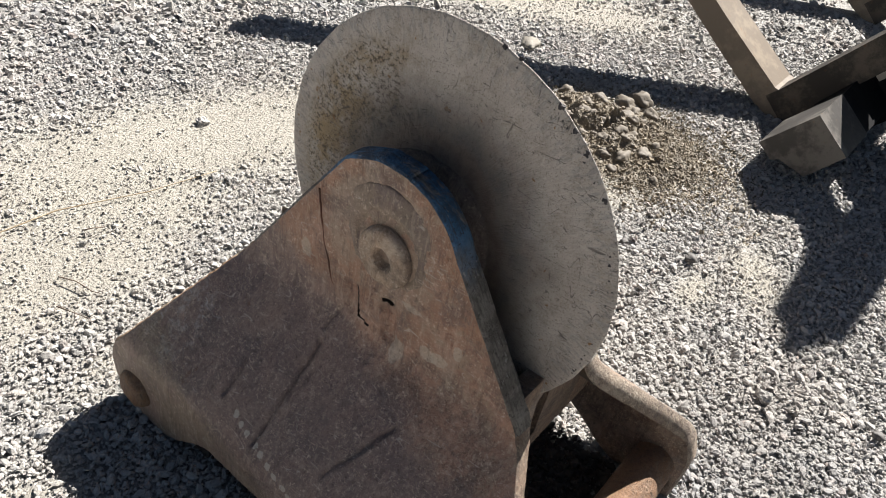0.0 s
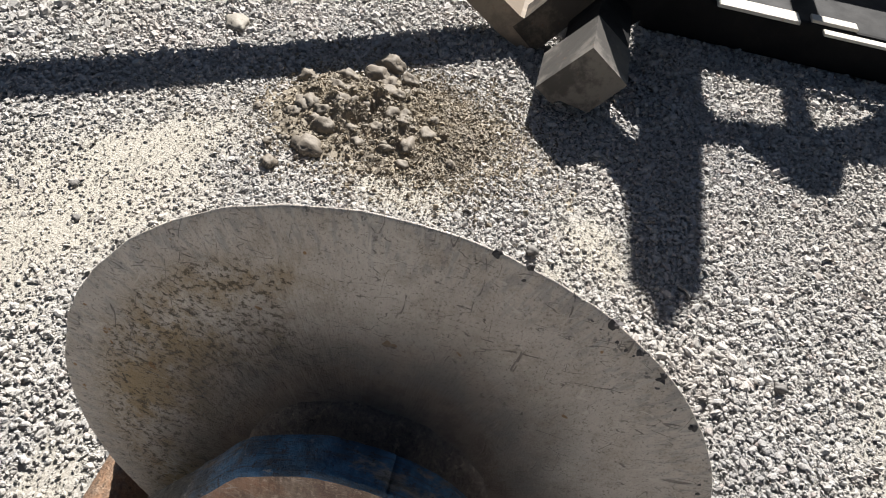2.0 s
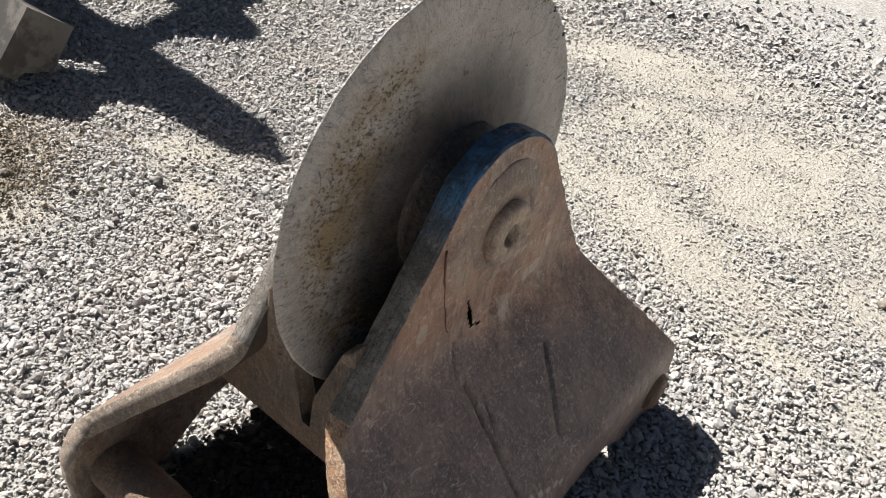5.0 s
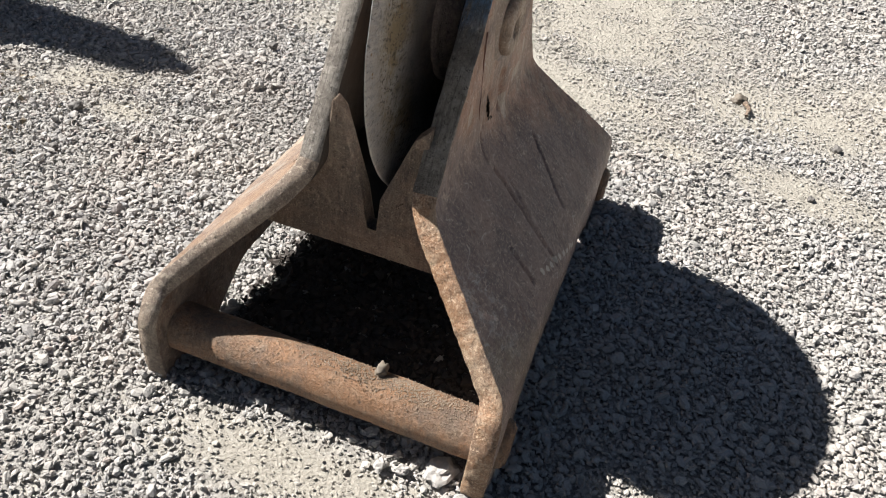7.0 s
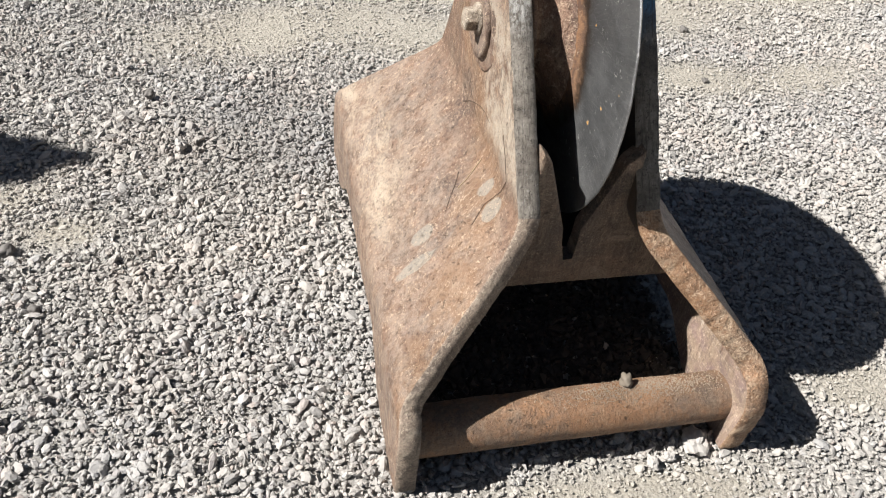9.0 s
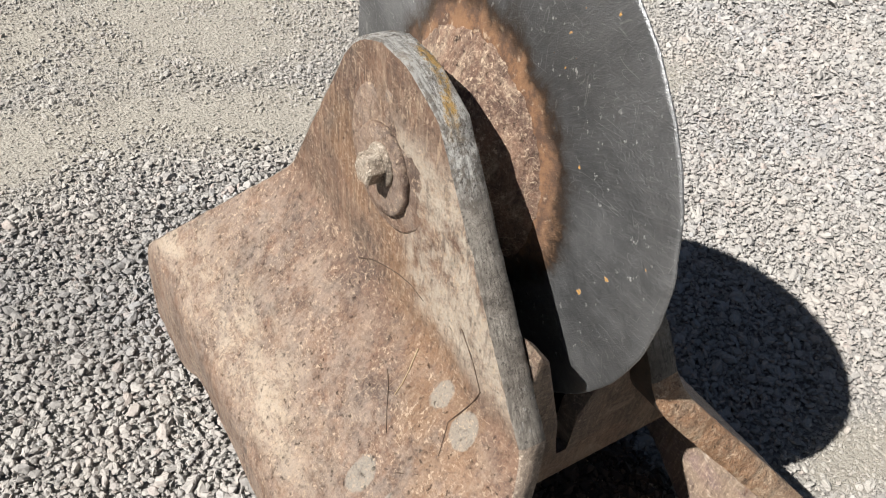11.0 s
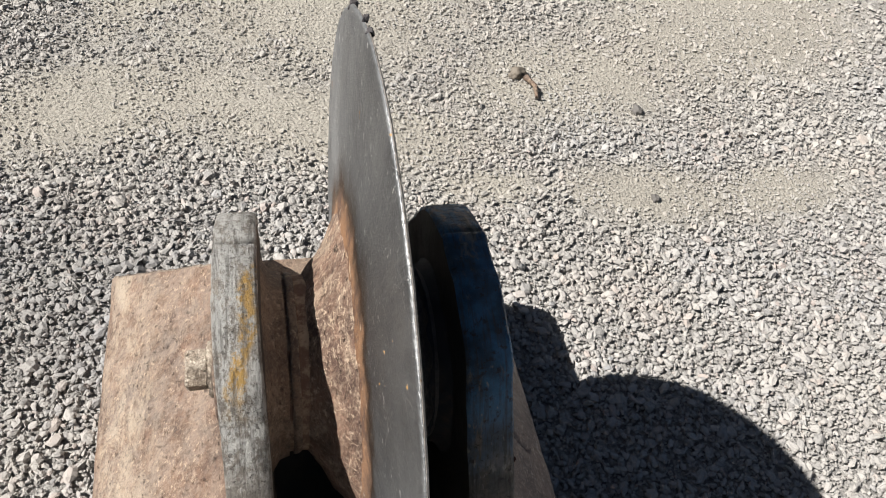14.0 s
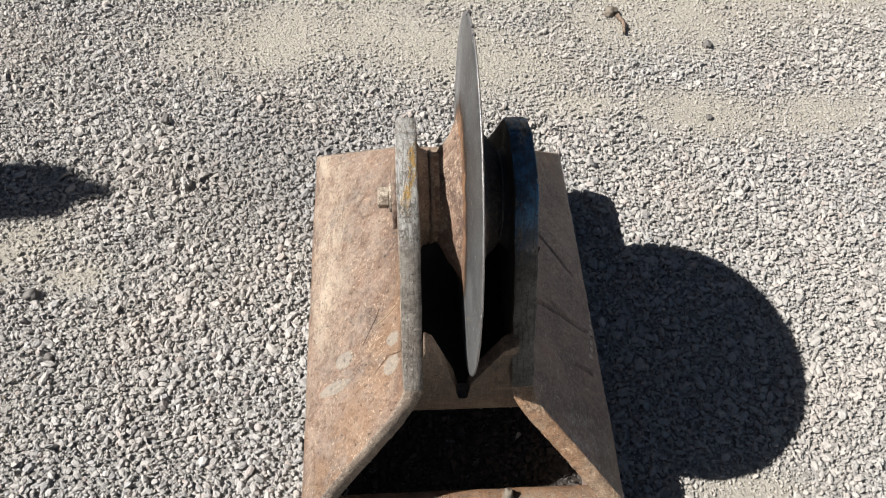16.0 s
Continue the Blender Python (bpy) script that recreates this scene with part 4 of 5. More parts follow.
# bolted side
OFF = lean(AXLE_Z)
c = pose(OFF, 0.003, AXLE_Z + 0.004)
bm = lathe([(0.0, -0.104), (0.082, -0.104), (0.081, -0.1075), (0.078, -0.109), (0.06, -0.1096), (0.0, -0.110)], 72)
rough_up(bm, 0.0016, 30, 2)
part("boss", bm, M_PLATE_L, unit).matrix_local = c
bm = lathe([(0.0, -0.108), (0.0505, -0.107), (0.0515, -0.1125), (0.05, -0.1165), (0.046, -0.1175), (0.0, -0.1175)], 90)
rough_up(bm, 0.0008, 120, 6)
rough_up(bm, 0.001, 40, 3)
washer = part("retaining_plate", bm, M_PLATE_L, unit, "round retaining plate")
washer.matrix_local = pose(OFF, 0.004, AXLE_Z - 0.008)
bm = lathe([(0.0, -0.115), (0.0235, -0.115), (0.0245, -0.119), (0.023, -0.1222), (0.0, -0.1222)], 48)
rough_up(bm, 0.0007, 90, 7)
bolt_washer = part("bolt_washer", bm, M_BOLT, unit)
bolt_washer.matrix_local = pose(OFF, -0.002, AXLE_Z + 0.003)
bm = lathe([(0.0, -0.121), (0.0165, -0.121), (0.0178, -0.124), (0.0178, -0.1385), (0.0155, -0.1415), (0.0, -0.1415)], 6)
for f in bm.faces:
    f.smooth = False
rough_up(bm, 0.0022, 60, 1)
part("bolt", bm, M_BOLT, bolt_washer, "hexagon bolt head, pale and rusted").matrix_local = pose(0, 0, 0, 20)

# capped side
c = pose(OFF, 0.004, AXLE_Z + 0.006)
bm = lathe([(0.0, 0.102), (0.095, 0.102), (0.09, 0.1055), (0.082, 0.1072), (0.073, 0.1085), (0.068, 0.1105), (0.062, 0.112), (0.057, 0.111), (0.053, 0.1085), (0.048, 0.107), (0.0, 0.1068)], 140)
rough_up(bm, 0.0010, 90, 8)
rough_up(bm, 0.0018, 30, 4)
cap_boss = part("boss", bm, M_PLATE_R, unit)
cap_boss.matrix_local = c
bm = lathe([(0.0, 0.104), (0.045, 0.104), (0.0465, 0.113), (0.0455, 0.119), (0.042, 0.1225), (0.037, 0.1238), (0.033, 0.1232), (0.028, 0.1242), (0.022, 0.1235), (0.0175, 0.1222), (0.0155, 0.1175), (0.0135, 0.108), (0.0, 0.105)], 120)
rough_up(bm, 0.0010, 110, 15)
rough_up(bm, 0.0015, 40, 5)
part("end_cap", bm, M_CAP, cap_boss, "round worn end cap with a centre hole").matrix_local = pose(0, 0.002, -0.014)


def bead(points, x, r, mat, name, label):
    """A thin uneven rod through points (y, z) lying on the outer face at x."""
    bm = bmesh.new()
    rings = []
    fine = []
    for a, b in zip(points, points[1:]):
        fine += [Vector(a).lerp(Vector(b), i / 6) for i in range(6)]
    fine.append(Vector(points[-1]))
    for i, p in enumerate(fine):
        t = (fine[min(i + 1, len(fine) - 1)] - fine[max(i - 1, 0)]).normalized()
        q = r * (1 + 0.5 * noise.noise(Vector((p.x * 90, p.y * 90, 0))))
        p = p + Vector((0.002 * noise.noise(Vector((p.y * 40, 1, 0))), 0))
        rings.append([bm.verts.new((x + q * 0.7 * math.sin(k * math.pi / 3), p.x - t.y * q * math.cos(k * math.pi / 3), p.y + t.x * q * math.cos(k * math.pi / 3))) for k in range(6)])
    for p, q in zip(rings, rings[1:]):
        for k in range(6):
            bm.faces.new((p[k], p[(k + 1) % 6], q[(k + 1) % 6], q[k])).smooth = True
    bm.faces.new(rings[0])
    bm.faces.new(rings[-1])
    return part(name, bm, mat, unit, label)


M_SEAM = plain_rust("dark_red_seam", (0.15, 0.055, 0.032), (0.07, 0.03, 0.02), (0.16, 0.07, 0.04), 0.3)
bead([(-0.127, 0.578), (-0.121, 0.53), (-0.113, 0.49), (-0.095, 0.425), (-0.07, 0.392)], 0.1035, 0.0017, M_SEAM, "weld_seam", "dark red rusted weld seam")

# ---- the parked attachment behind ----
rig = thing("fork_attachment", (-1.95, 0.2, 0), "black steel fork attachment with a bare bent tine on gravel", "fork attachment")
inv = Matrix.Translation((1.95, -0.2, 0))


def rig_part(name, bm, mat, label=""):
    bmesh.ops.transform(bm, matrix=inv, verts=bm.verts)
    return part(name, bm, mat, rig, label)


def bar(points, w, h0, h1, x):
    """A bent bar in the plane of x: points (y, z) along its lower edge, depth h0 to h1."""
    bm = bmesh.new()
    n = len(points)
    ring = []
    for i, (y, z) in enumerate(points):
        a = Vector(points[max(i - 1, 0)])
        b = Vector(points[min(i + 1, n - 1)])
        t = (b - a).normalized()
        up = Vector((-t.y, t.x))
        if up.y < 0:
            up = -up
        h = h0 + (h1 - h0) * i / (n - 1)
        ring.append([bm.verts.new((x + dx, y + up.x * k, z + up.y * k)) for dx, k in ((-w / 2, 0), (w / 2, 0), (w / 2, h), (-w / 2, h))])
    for p, q in zip(ring, ring[1:]):
        for k in range(4):
            bm.faces.new((p[k], p[(k + 1) % 4], q[(k + 1) % 4], q[k]))
    bm.faces.new(ring[0])
    bm.faces.new(ring[-1][::-1])
    bmesh.ops.bevel(bm, geom=[e for e in bm.edges if e.calc_face_angle(0) > 0.5], offset=0.008, segments=2, affect="EDGES")
    return bm


def fork(x, y0):
    """An L-shaped fork standing on its heel: the tine rises to the front, the shank to the rear."""
    pts = [(0.06, 0.0), (0.0, 0.002), (-0.06, 0.03), (-0.3, 0.198), (-0.8, 0.561), (-1.4, 0.99), (-1.5, 1.065)]
    rig_part("tine", bar([(y + y0, z) for y, z in pts], 0.145, 0.105, 0.06, x), M_TINE, "bare grey-brown tapered tine, worn bright on top")
    pts = [(0.054, 0.0), (0.094, 0.049), (0.28, 0.304), (0.50, 0.606), (0.555, 0.682)]
    rig_part("shank", bar([(y + y0, z) for y, z in pts], 0.10, 0.105, 0.10, x + 0.024), M_SHANK, "worn dark shank rising from the heel")


fork(-1.945, 0.0)
fork(-3.20, -0.03)


def prism(section, x0, x1, bevel, slope=0.016):
    """A section of (y, z) drawn out along x."""
    bm = slab(section, x0, x1, 0)
    for v in bm.verts:
        v.co = Vector((v.co.y, v.co.x + slope * (-1.52 - v.co.y), v.co.z))
    bmesh.ops.bevel(bm, geom=[e for e in bm.edges if e.calc_face_angle(0) > 0.5], offset=bevel, segments=2, affect="EDGES")
    return bm


rig_part("tube_end", prism([(0.204, 0.234), (0.32, 0.15), (0.241, 0.04), (0.156, 0.058), (0.135, 0.043), (0.083, 0.081)], -1.725, -1.525, 0.004), M_TUBE, "scuffed bare notched block at the end of the tube")
rig_part("square_tube", prism([(0.204, 0.229), (0.315, 0.149), (0.24, 0.045), (0.131, 0.123)], -2.08, -1.715, 0.006), M_BLACK, "black square tube")
rig_part("back_beam", bar([(0.26, 0.003), (0.353, 0.118), (0.47, 0.275), (0.58, 0.42)], 0.12, 0.153, 0.153, -2.06), M_BLACK, "black beam rising behind the tube")
rig_part("lower_beam", block((0.50, 1.7, 0.15), (-2.445, 1.23, 0.08), 0.012), M_BLACK, "black lower beam")
rig_part("ledge", block((0.075, 0.27, 0.012), (-2.195, 0.735, 0.160), 0.002), M_LEDGE, "scraped bright ledge")
rig_part("ledge", block((0.045, 0.15, 0.012), (-2.225, 0.99, 0.160), 0.002), M_LEDGE, "scraped bright ledge")
rig_part("ledge", block((0.035, 0.42, 0.010), (-2.155, 1.16, 0.150), 0.002), M_LEDGE, "scraped bright ledge")
rig_part("bracket", block((0.07, 0.10, 0.035), (-1.99, 0.275, 0.27), 0.003, pose(0, 0, 0, 53, 0, 0)), M_LEDGE, "small bright bracket")

# unseen frame over the yard on two posts, added only to cast shadow
RAISED_X = -3.0


def raised(name, plan, thick, dx, label=""):
    """A plate of the raised frame, its outline given by the shadow (x, y) it throws on the ground."""
    out = []
    for gx, gy in plan:
        z = (gx - RAISED_X) / 0.97
        out.append((gy + 0.05 * z, z))
    bm = slab(out, -thick / 2, thick / 2, 0)
    for v in bm.verts:
        v.co = Vector((v.co.y + RAISED_X + dx, v.co.x, v.co.z))
    return rig_part(name, bm, M_BLACK, label)


raised("shadow_upright", [(-2.7, 0.36), (-1.881, 0.365), (-1.856, 0.403), (-1.524, 0.394), (-1.40, 0.36), (-1.24, 0.362), (-1.19, 0.378), (-0.96, 0.388), (-0.907, 0.438), (-0.835, 0.451), (-0.838, 0.489), (-0.915, 0.515), (-0.973, 0.565), (-1.57, 0.585), (-1.737, 0.63), (-1.83, 0.597), (-2.7, 0.61)], 0.02, 0.0, "unseen black upright plate added to cast the yard shadow")
raised("shadow_arm", [(-1.735, 0.58), (-1.743, 0.655), (-1.79, 0.845), (-1.80, 0.94), (-1.935, 1.13), (-2.05, 1.2), (-2.35, 1.25), (-2.35, 1.6), (-2.05, 1.57), (-1.94, 1.53), (-1.926, 1.373), (-1.69, 1.13), (-1.672, 1.011), (-1.60, 0.992), (-1.50, 0.96), (-1.465, 0.915), (-1.467, 0.861), (-1.50, 0.81), (-1.56, 0.76), (-1.612, 0.70), (-1.605, 0.64), (-1.58, 0.57)], 0.02, 0.012, "unseen black curved arm added to cast the yard shadow")
raised("shadow_plate", [(-2.75, 0.1), (-1.98, 0.1), (-1.86, 0.22), (-1.88, 0.33), (-2.75, 0.37)], 0.02, -0.012, "unseen black plate added to shade the tube and the ground")
raised("strut", [(-2.35, 0.855), (-2.35, 0.945), (-1.785, 0.94), (-1.775, 0.848)], 0.02, -0.01, "unseen black bar added to cast the yard shadow")
rig_part("post", block((0.08, 0.10, 1.0), (-3.0, 1.55, 0.5), 0.006), M_BLACK, "added black support under the unseen shadow frame")
rig_part("cross_beam", block((0.08, 1.4, 0.09), (-3.0, 0.98, 0.66), 0.006), M_BLACK, "added black beam under the unseen shadow frame")
rig_part("post", block((0.08, 0.10, 0.72), (-3.0, 0.98, 0.36), 0.006), M_BLACK, "added black support under the unseen shadow frame")

# ---- soil pile and stones ----
rng = random.Random(11)


def heap_at(x, y):
    """Height of the soil over the ground: a low ridge with a thin spread to the rear."""
    p = Vector((x, y, 0))
    core = math.exp(-(((x + 1.33) * 0.9 + (y + 0.33) * 0.35) / 0.15) ** 2 - (((y + 0.36) - 0.5 * (x + 1.3)) / 0.19) ** 2)
    sand = math.exp(-((x + 1.33) / 0.2) ** 2 - ((y + 0.13) / 0.17) ** 2)
    rough = noise.noise(p * 11) + 0.7 * noise.noise(p * 27) + 0.4 * noise.noise(p * 60)
    return core * (0.058 + 0.04 * rough) + sand * (0.012 + 0.005 * rough) + 0.003 * noise.noise(p * 45) - 0.004


def build_pile():
    """Crumbled soil: a low uneven spread of fine soil."""
    n = 110
    bm = bmesh.new()
    grid = []
    for i in range(n + 1):
        row = []
        for j in range(n + 1):
            x, y = -1.75 + 0.85 * i / n, -0.85 + 1.1 * j / n
            row.append(bm.verts.new((x + 1.33, y + 0.30, heap_at(x, y) - 0.006)))
        grid.append(row)
    for i in range(n):
        for j in range(n):
            f = (grid[i][j], grid[i + 1][j], grid[i + 1][j + 1], grid[i][j + 1])
            if max(v.co.z for v in f) > -0.009:
                bm.faces.new(f)
    for v in [v for v in bm.verts if not v.link_faces]:
        bm.verts.remove(v)
    ob = part("soil_mound", bm, M_SOIL)
    ob.location = (-1.33, -0.30, 0)
    return tagged(ob, "low crumbled heap of dry grey-brown soil on the gravel", "soil heap")


M_SOIL = plain_rust("crumbled_soil", (0.225, 0.187, 0.133), (0.15, 0.126, 0.094), (0.34, 0.28, 0.19), 0.55)
build_pile()


def build_crumbs():
    """Loose crumbs of soil on and round the heap."""
    rng = np.random.default_rng(21)
    n = 9000
    x = np.concatenate((rng.normal(-1.33, 0.14, n), rng.normal(-1.32, 0.15, n)))
    y = np.concatenate((rng.normal(-0.36, 0.14, n), rng.normal(-0.13, 0.11, n)))
    r = np.clip(rng.lognormal(-6.0, 0.55, 2 * n), 0.001, 0.011)
    base = np.array(OCT) * 0.8
    z = np.array([max(0.0, heap_at(a, b) - 0.006) for a, b in zip(x, y)]) + 0.3 * r
    v = base[None] * rng.uniform(0.6, 1.1, (2 * n, 6, 3)) * r[:, None, None]
    v = np.einsum("nij,nkj->nki", spin(rng, 2 * n, 1.0), v) + np.stack((x, y, z), -1)[:, None]
    f = (np.array(OCT_F)[None] + 6 * np.arange(2 * n)[:, None, None]).reshape(-1, 3)
    me = bpy.data.meshes.new("soil_crumbs")
    me.from_pydata(v.reshape(-1, 3).tolist(), [], f.tolist())
    me.materials.append(M_SOIL)
    return tagged(new("soil_crumbs", me), "loose dry soil crumbs on and round the heap", "soil", kind="stuff")


build_crumbs()


def build_shade_crumbs():
    """Dark crumbs added over the gravel inside the frame, coloured for its shade."""
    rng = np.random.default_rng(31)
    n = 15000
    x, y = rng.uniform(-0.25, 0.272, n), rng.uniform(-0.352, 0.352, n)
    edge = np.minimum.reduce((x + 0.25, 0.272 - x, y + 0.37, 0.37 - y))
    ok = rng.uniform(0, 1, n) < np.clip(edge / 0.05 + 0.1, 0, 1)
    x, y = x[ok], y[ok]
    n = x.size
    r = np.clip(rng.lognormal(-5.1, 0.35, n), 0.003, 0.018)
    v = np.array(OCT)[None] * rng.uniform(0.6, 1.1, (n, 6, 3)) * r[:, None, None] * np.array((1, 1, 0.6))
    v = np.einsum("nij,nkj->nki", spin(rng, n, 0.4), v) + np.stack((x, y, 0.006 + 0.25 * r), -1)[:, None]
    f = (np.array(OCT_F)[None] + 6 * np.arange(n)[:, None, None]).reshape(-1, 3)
    me = bpy.data.meshes.new("shade_crumbs")
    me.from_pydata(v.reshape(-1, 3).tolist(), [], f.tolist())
    me.materials.append(plain_rust("shade_dark_crumb", (0.055, 0.042, 0.034), (0.035, 0.03, 0.027), (0.09, 0.07, 0.055)))
    return tagged(new("shade_crumbs", me), "added dark crumbs inside the frame, coloured for its deep shade", "soil", kind="stuff")


build_shade_crumbs()


def stone(x, y, r, z=0.0, mat=M_CLOD, label="dry grey-brown clod lying on the gravel", cat="clod", group="clods on the soil heap", sq=0.7):
    bm = lump(r, rng.uniform(0, 50), (1, rng.uniform(0.7, 1), sq), 3, 0.3)
    ob = part("clod" if cat == "clod" else "stone", bm, mat)
    ob.data.polygons.foreach_set("use_smooth", [mat != M_STONE] * len(ob.data.polygons))
    ob.matrix_basis = pose(x, y, z + r * sq * 0.55, 0, 0, rng.uniform(0, 360))
    return tagged(ob, label, cat, group)


for i in range(70):
    x, y = rng.gauss(-1.34, 0.12), rng.gauss(-0.37, 0.12)
    if i % 3 == 0:
        x, y = rng.gauss(-1.25, 0.07), rng.gauss(-0.22, 0.06)
    r = rng.choice((0.007, 0.009, 0.011, 0.014, 0.017, 0.021, 0.027))
    stone(x, y, r, max(-0.2 * r, heap_at(x, y) - 0.006 - 0.5 * r))
for x, y, r in ((-1.58, -0.335, 0.04), (-1.51, -0.36, 0.036), (-1.47, -0.43, 0.032), (-1.28, -0.486, 0.036), (-1.12, -0.435, 0.038), (-1.34, -0.24, 0.03), (-1.40, -0.30, 0.033), (-1.22, -0.35, 0.03), (-1.3, -0.40, 0.032), (-1.03, -0.5, 0.022)):
    stone(x, y, r, max(-0.2 * r, heap_at(x, y) - 0.006 - 0.7 * r))
M_ROCK = plain_rust("pale_rock", (0.25, 0.228, 0.19), (0.2, 0.182, 0.155), (0.31, 0.285, 0.24))
stone(-1.62, -0.82, 0.042, -0.006, M_ROCK, "flat pale rock lying alone on the gravel", "stone", "", 0.36)
M_DARK_STONE = plain_rust("dark_stone", (0.15, 0.14, 0.13), (0.10, 0.095, 0.09), (0.24, 0.22, 0.2))
for x, y, r in ((-0.80, -0.862, 0.010), (-0.702, -0.80, 0.010), (0.86, 1.004, 0.014), (0.785, 0.70, 0.011), (-0.945, 0.161, 0.015), (-0.87, 0.0, 0.011), (-0.721, 0.706, 0.014)):
    stone(x, y, r, 0, M_DARK_STONE, "loose dark grey stone on the gravel", "stone", "loose stones")
for x, y, r in ((-0.396, -1.113, 0.017), (-0.445, -0.775, 0.011), (-0.64, 0.484, 0.017), (0.8, 0.42, 0.014)):
    stone(x, y, r, 0, M_STONE, "loose pale grey stone on the gravel", "stone", "loose stones")
stone(0.585, 1.15, 0.024, 0, M_CLOD, "dark brown clod beside a stick on the dusty gravel", "clod", "", 0.6)

# ---- small things ----
for y, z, r in ((0.154, 0.805, 0.0042), (0.063, 0.842, 0.0034), (0.086, 0.837, 0.003), (0.201, 0.765, 0.004), (0.24, 0.72, 0.004), (0.179, 0.785, 0.0032)):
    bm = lump(r, y * 90, (0.8, 1, 1), 2, 0.6)
    ob = part("stuck_dirt", bm, M_DARKHUB, unit, "dark speck of dirt stuck on the disc rim")
    ob.location = (0.001 - 0.0065 * (z - AXLE_Z) / 0.27 + 0.014 * y, y * 0.99, AXLE_Z + (z - AXLE_Z) * 0.99)
nick = random.Random(4)
for i in range(22):
    a = radians(nick.uniform(12, 118))
    bm = lump(nick.uniform(0.0011, 0.0023), i * 1.7, (0.3, 1, 1), 1, 0.6)
    ob = part("rim_nick", bm, M_DARKHUB, disc, "dark nick in the worn rim")
    q = nick.uniform(0.285, 0.2935)
    ob.location = (0.0021 + (0.2935 - q) * 0.09, q * math.sin(a), q * math.cos(a))
stone(0.214, -0.432, 0.026, -0.004, M_STONE, "pale flat stone on the gravel before the rusty foot", "stone", "", 0.55)
stone(0.16, -0.452, 0.011, 0, M_STONE, "loose pale stone on the gravel", "stone", "loose stones")
stone(0.126, -0.458, 0.013, 0, M_STONE, "loose pale stone on the gravel", "stone", "loose stones")
stone(-0.18, 0.485, 0.015, 0, M_DARK_STONE, "loose dark grey stone on the gravel", "stone", "loose stones")
stone(0.084, -0.372, 0.0135, 0.1095, M_CLOD, "small pale stone resting on the rusty cross pin", "stone", "", 0.85)


def strand(points, r, mat, name, label, cat):
    """A thin bent fibre through the given places, round in section."""
    bm = bmesh.new()
    fine = []
    for a, b in zip(points, points[1:]):
        fine += [Vector(a).lerp(Vector(b), i / 4) for i in range(4)]
    fine.append(Vector(points[-1]))
    org = fine[0].copy()
    rings = []
    for i, p in enumerate(fine):
        t = (fine[min(i + 1, len(fine) - 1)] - fine[max(i - 1, 0)]).normalized()
        s = t.orthogonal().normalized()
        u = t.cross(s)
        q = r * (1 - 0.5 * i / len(fine)) * (1 + 0.3 * noise.noise(p * 200))
        rings.append([bm.verts.new(p - org + (s * math.cos(k * math.pi / 3) + u * math.sin(k * math.pi / 3)) * q) for k in range(6)])
    for p, q in zip(rings, rings[1:]):
        for k in range(6):
            bm.faces.new((p[k], p[(k + 1) % 6], q[(k + 1) % 6], q[k])).smooth = True
    bm.faces.new(rings[0])
    bm.faces.new(rings[-1])
    ob = part(name, bm, mat)
    ob.location = org
    return tagged(ob, label, cat)


M_STRAW = plain_rust("pale_straw", (0.42, 0.34, 0.22), (0.3, 0.22, 0.13), (0.5, 0.44, 0.33))
tree = BVHTree.FromPolygons([v.co.copy() for v in plate_l.data.vertices], [list(f.vertices) for f in plate_l.data.polygons])


def on_plate(points, r, mat, label):
    """A fibre laid along (y, z) places on the outer face of the dusty plate."""
    out = []
    for y, z in points:
        hit, nrm = tree.ray_cast(Vector((-1, y, z)), Vector((1, 0, 0)))[:2]
        out.append(hit + Vector((-0.6, 0, 0.8)) * r * 0.6)
    return strand(out, r, mat, "root_fibre", label, "fibre")


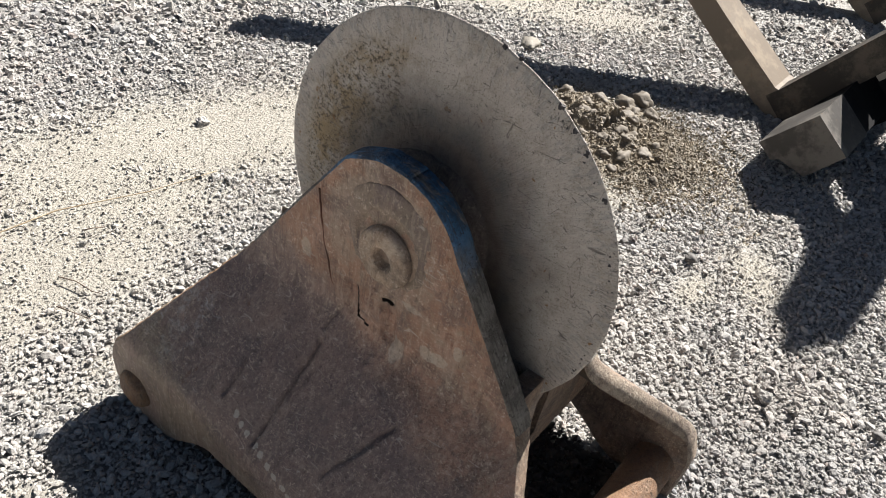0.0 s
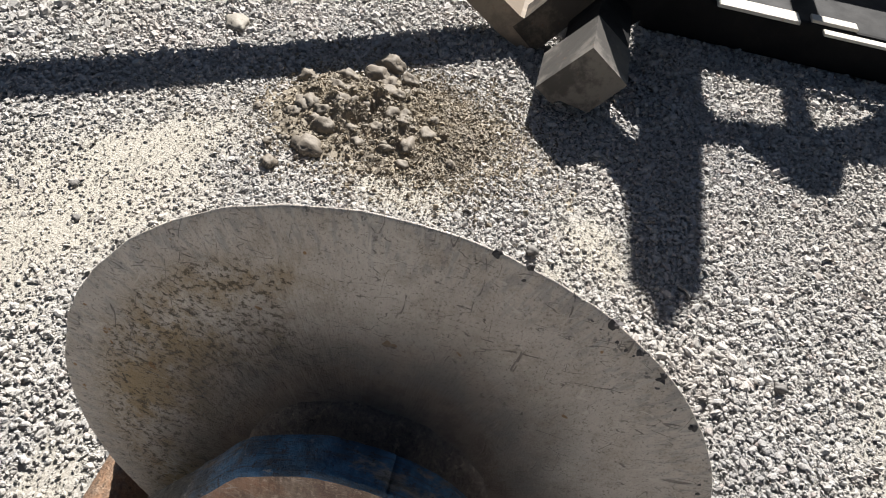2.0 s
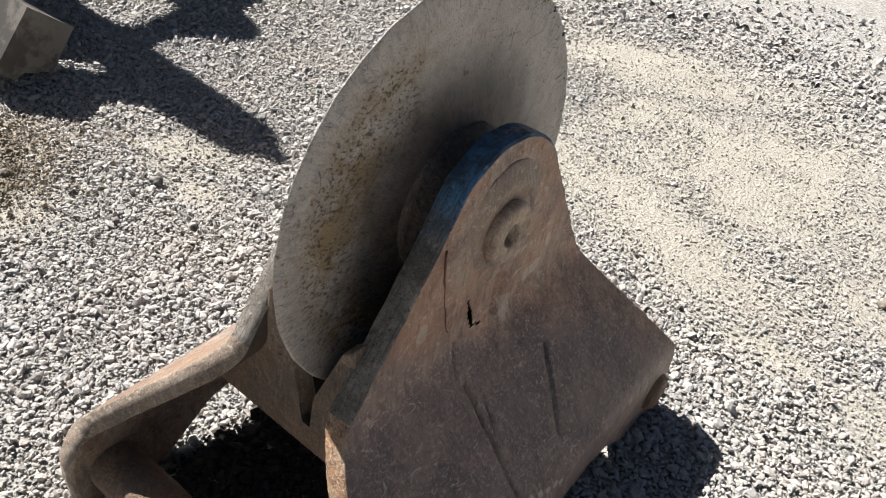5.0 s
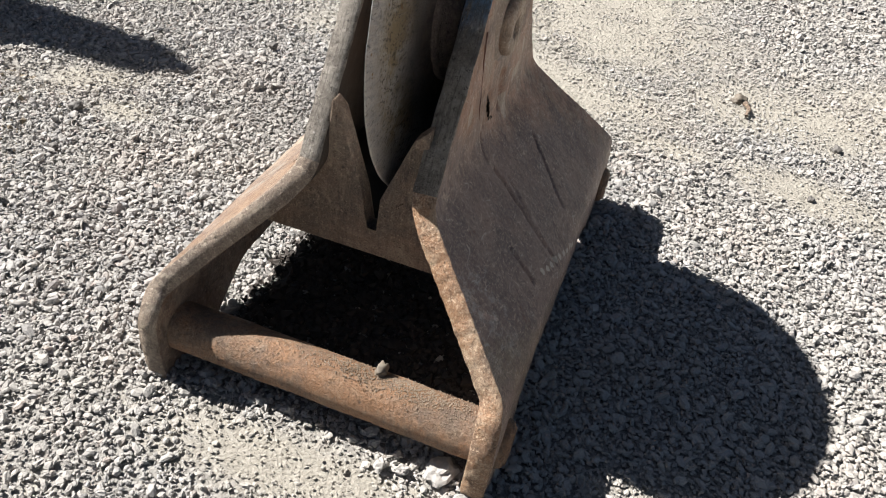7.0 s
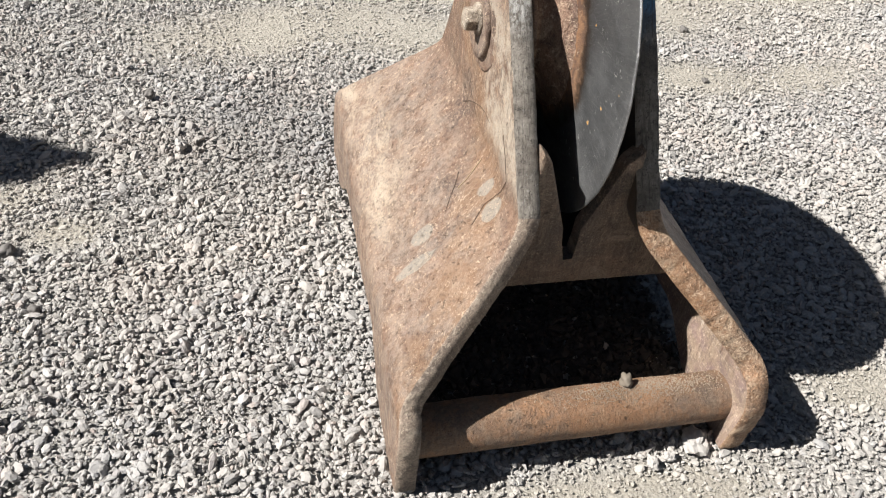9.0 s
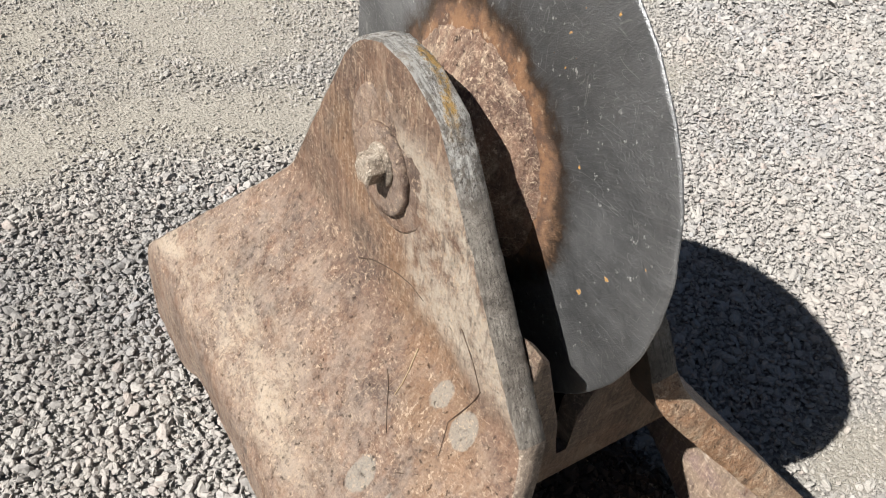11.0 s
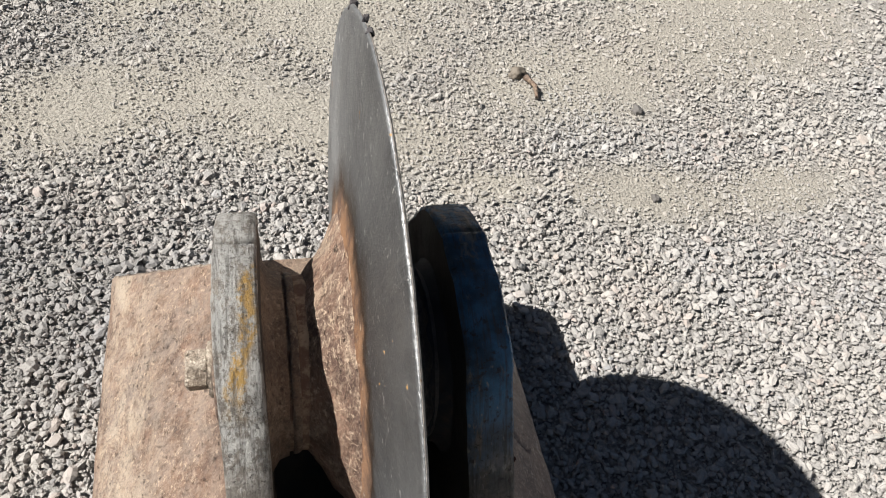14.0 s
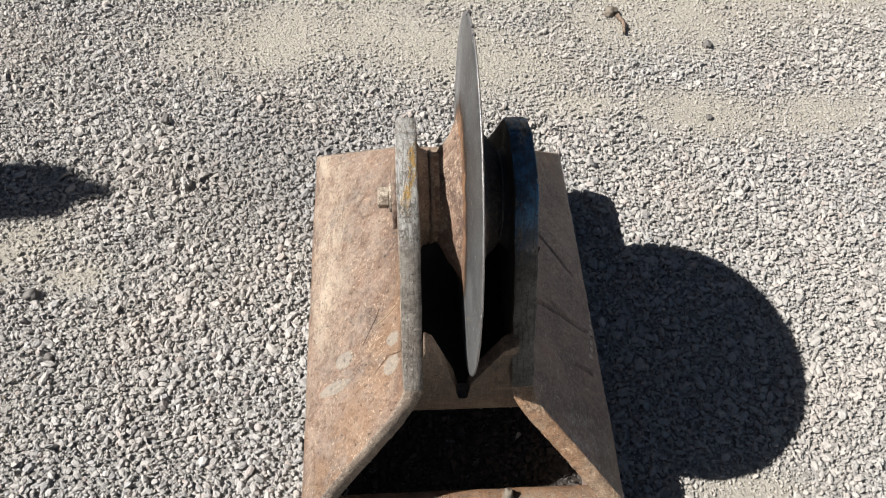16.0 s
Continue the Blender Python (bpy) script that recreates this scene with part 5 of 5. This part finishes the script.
M_ROOT = plain_rust("dark_root", (0.09, 0.055, 0.035), (0.06, 0.04, 0.028), (0.16, 0.11, 0.07))
on_plate([(-0.099, 0.362), (-0.103, 0.352), (-0.108, 0.342), (-0.113, 0.330), (-0.115, 0.319)], 0.0011, M_STRAW, "pale dry root fibre lying on the rusty plate")
for line in ([(-0.085, 0.328), (-0.1, 0.32), (-0.122, 0.306), (-0.141, 0.295)], [(-0.158, 0.447), (-0.172, 0.437), (-0.186, 0.425), (-0.204, 0.398), (-0.198, 0.375), (-0.189, 0.345), (-0.208, 0.322)],
             [(0.055, 0.372), (0.03, 0.388), (0.0, 0.403), (-0.03, 0.415), (-0.06, 0.423), (-0.085, 0.42)], [(-0.171, 0.279), (-0.186, 0.284), (-0.205, 0.3)]):
    on_plate(line, 0.0008, M_ROOT, "thin dark root fibre stuck on the rusty plate")
strand([(0.60, 1.13, 0.012), (0.612, 1.09, 0.015), (0.606, 1.05, 0.011)], 0.008, M_RUST, "stick", "short brown stick lying on the gravel", "stick")
strand([(0.32, -1.02, 0.006), (0.1, -1.0, 0.012), (-0.1, -0.93, 0.01), (-0.28, -0.9, 0.006)], 0.0018, M_STRAW, "straw", "long dry straw lying on the gravel", "straw")

for line in ([(0.212, -0.801), (0.195, -0.761), (0.186, -0.716), (0.178, -0.694)], [(0.26, -0.724), (0.248, -0.683), (0.231, -0.647)], [(0.094, -0.904), (0.074, -0.892), (0.051, -0.883)]):
    strand([(x, y, 0.008 + 0.004 * (i % 2)) for i, (x, y) in enumerate(line)], 0.0017, M_RUST, "twig", "thin dry brown twig lying on the dusty gravel", "twig")


M_GRIT = plain_rust("pale_grit", (0.31, 0.25, 0.19), (0.22, 0.17, 0.125), (0.42, 0.36, 0.29))


def build_grit():
    """Crumbs caught on top of the front pin."""
    rng = np.random.default_rng(3)
    bm = bmesh.new()
    for i in range(1900):
        x = rng.normal(0.11, 0.075)
        if not -0.12 < x < 0.25:
            continue
        a = rng.normal(0.08, 0.28)
        r = float(rng.uniform(0.0005, 0.0016))
        m = Matrix.Translation((x, -0.388 + 0.0415 * math.sin(a), 0.07 + 0.0415 * math.cos(a))) @ Euler(rng.uniform(0, 6, 3)).to_matrix().to_4x4() @ Matrix.Diagonal((r, r, r * 0.7, 1))
        bmesh.ops.create_icosphere(bm, subdivisions=1, radius=1, matrix=m)
    return tagged(part("grit", bm, M_GRIT), "fine pale grit lying on the rusty pin", "grit", kind="stuff")


build_grit()
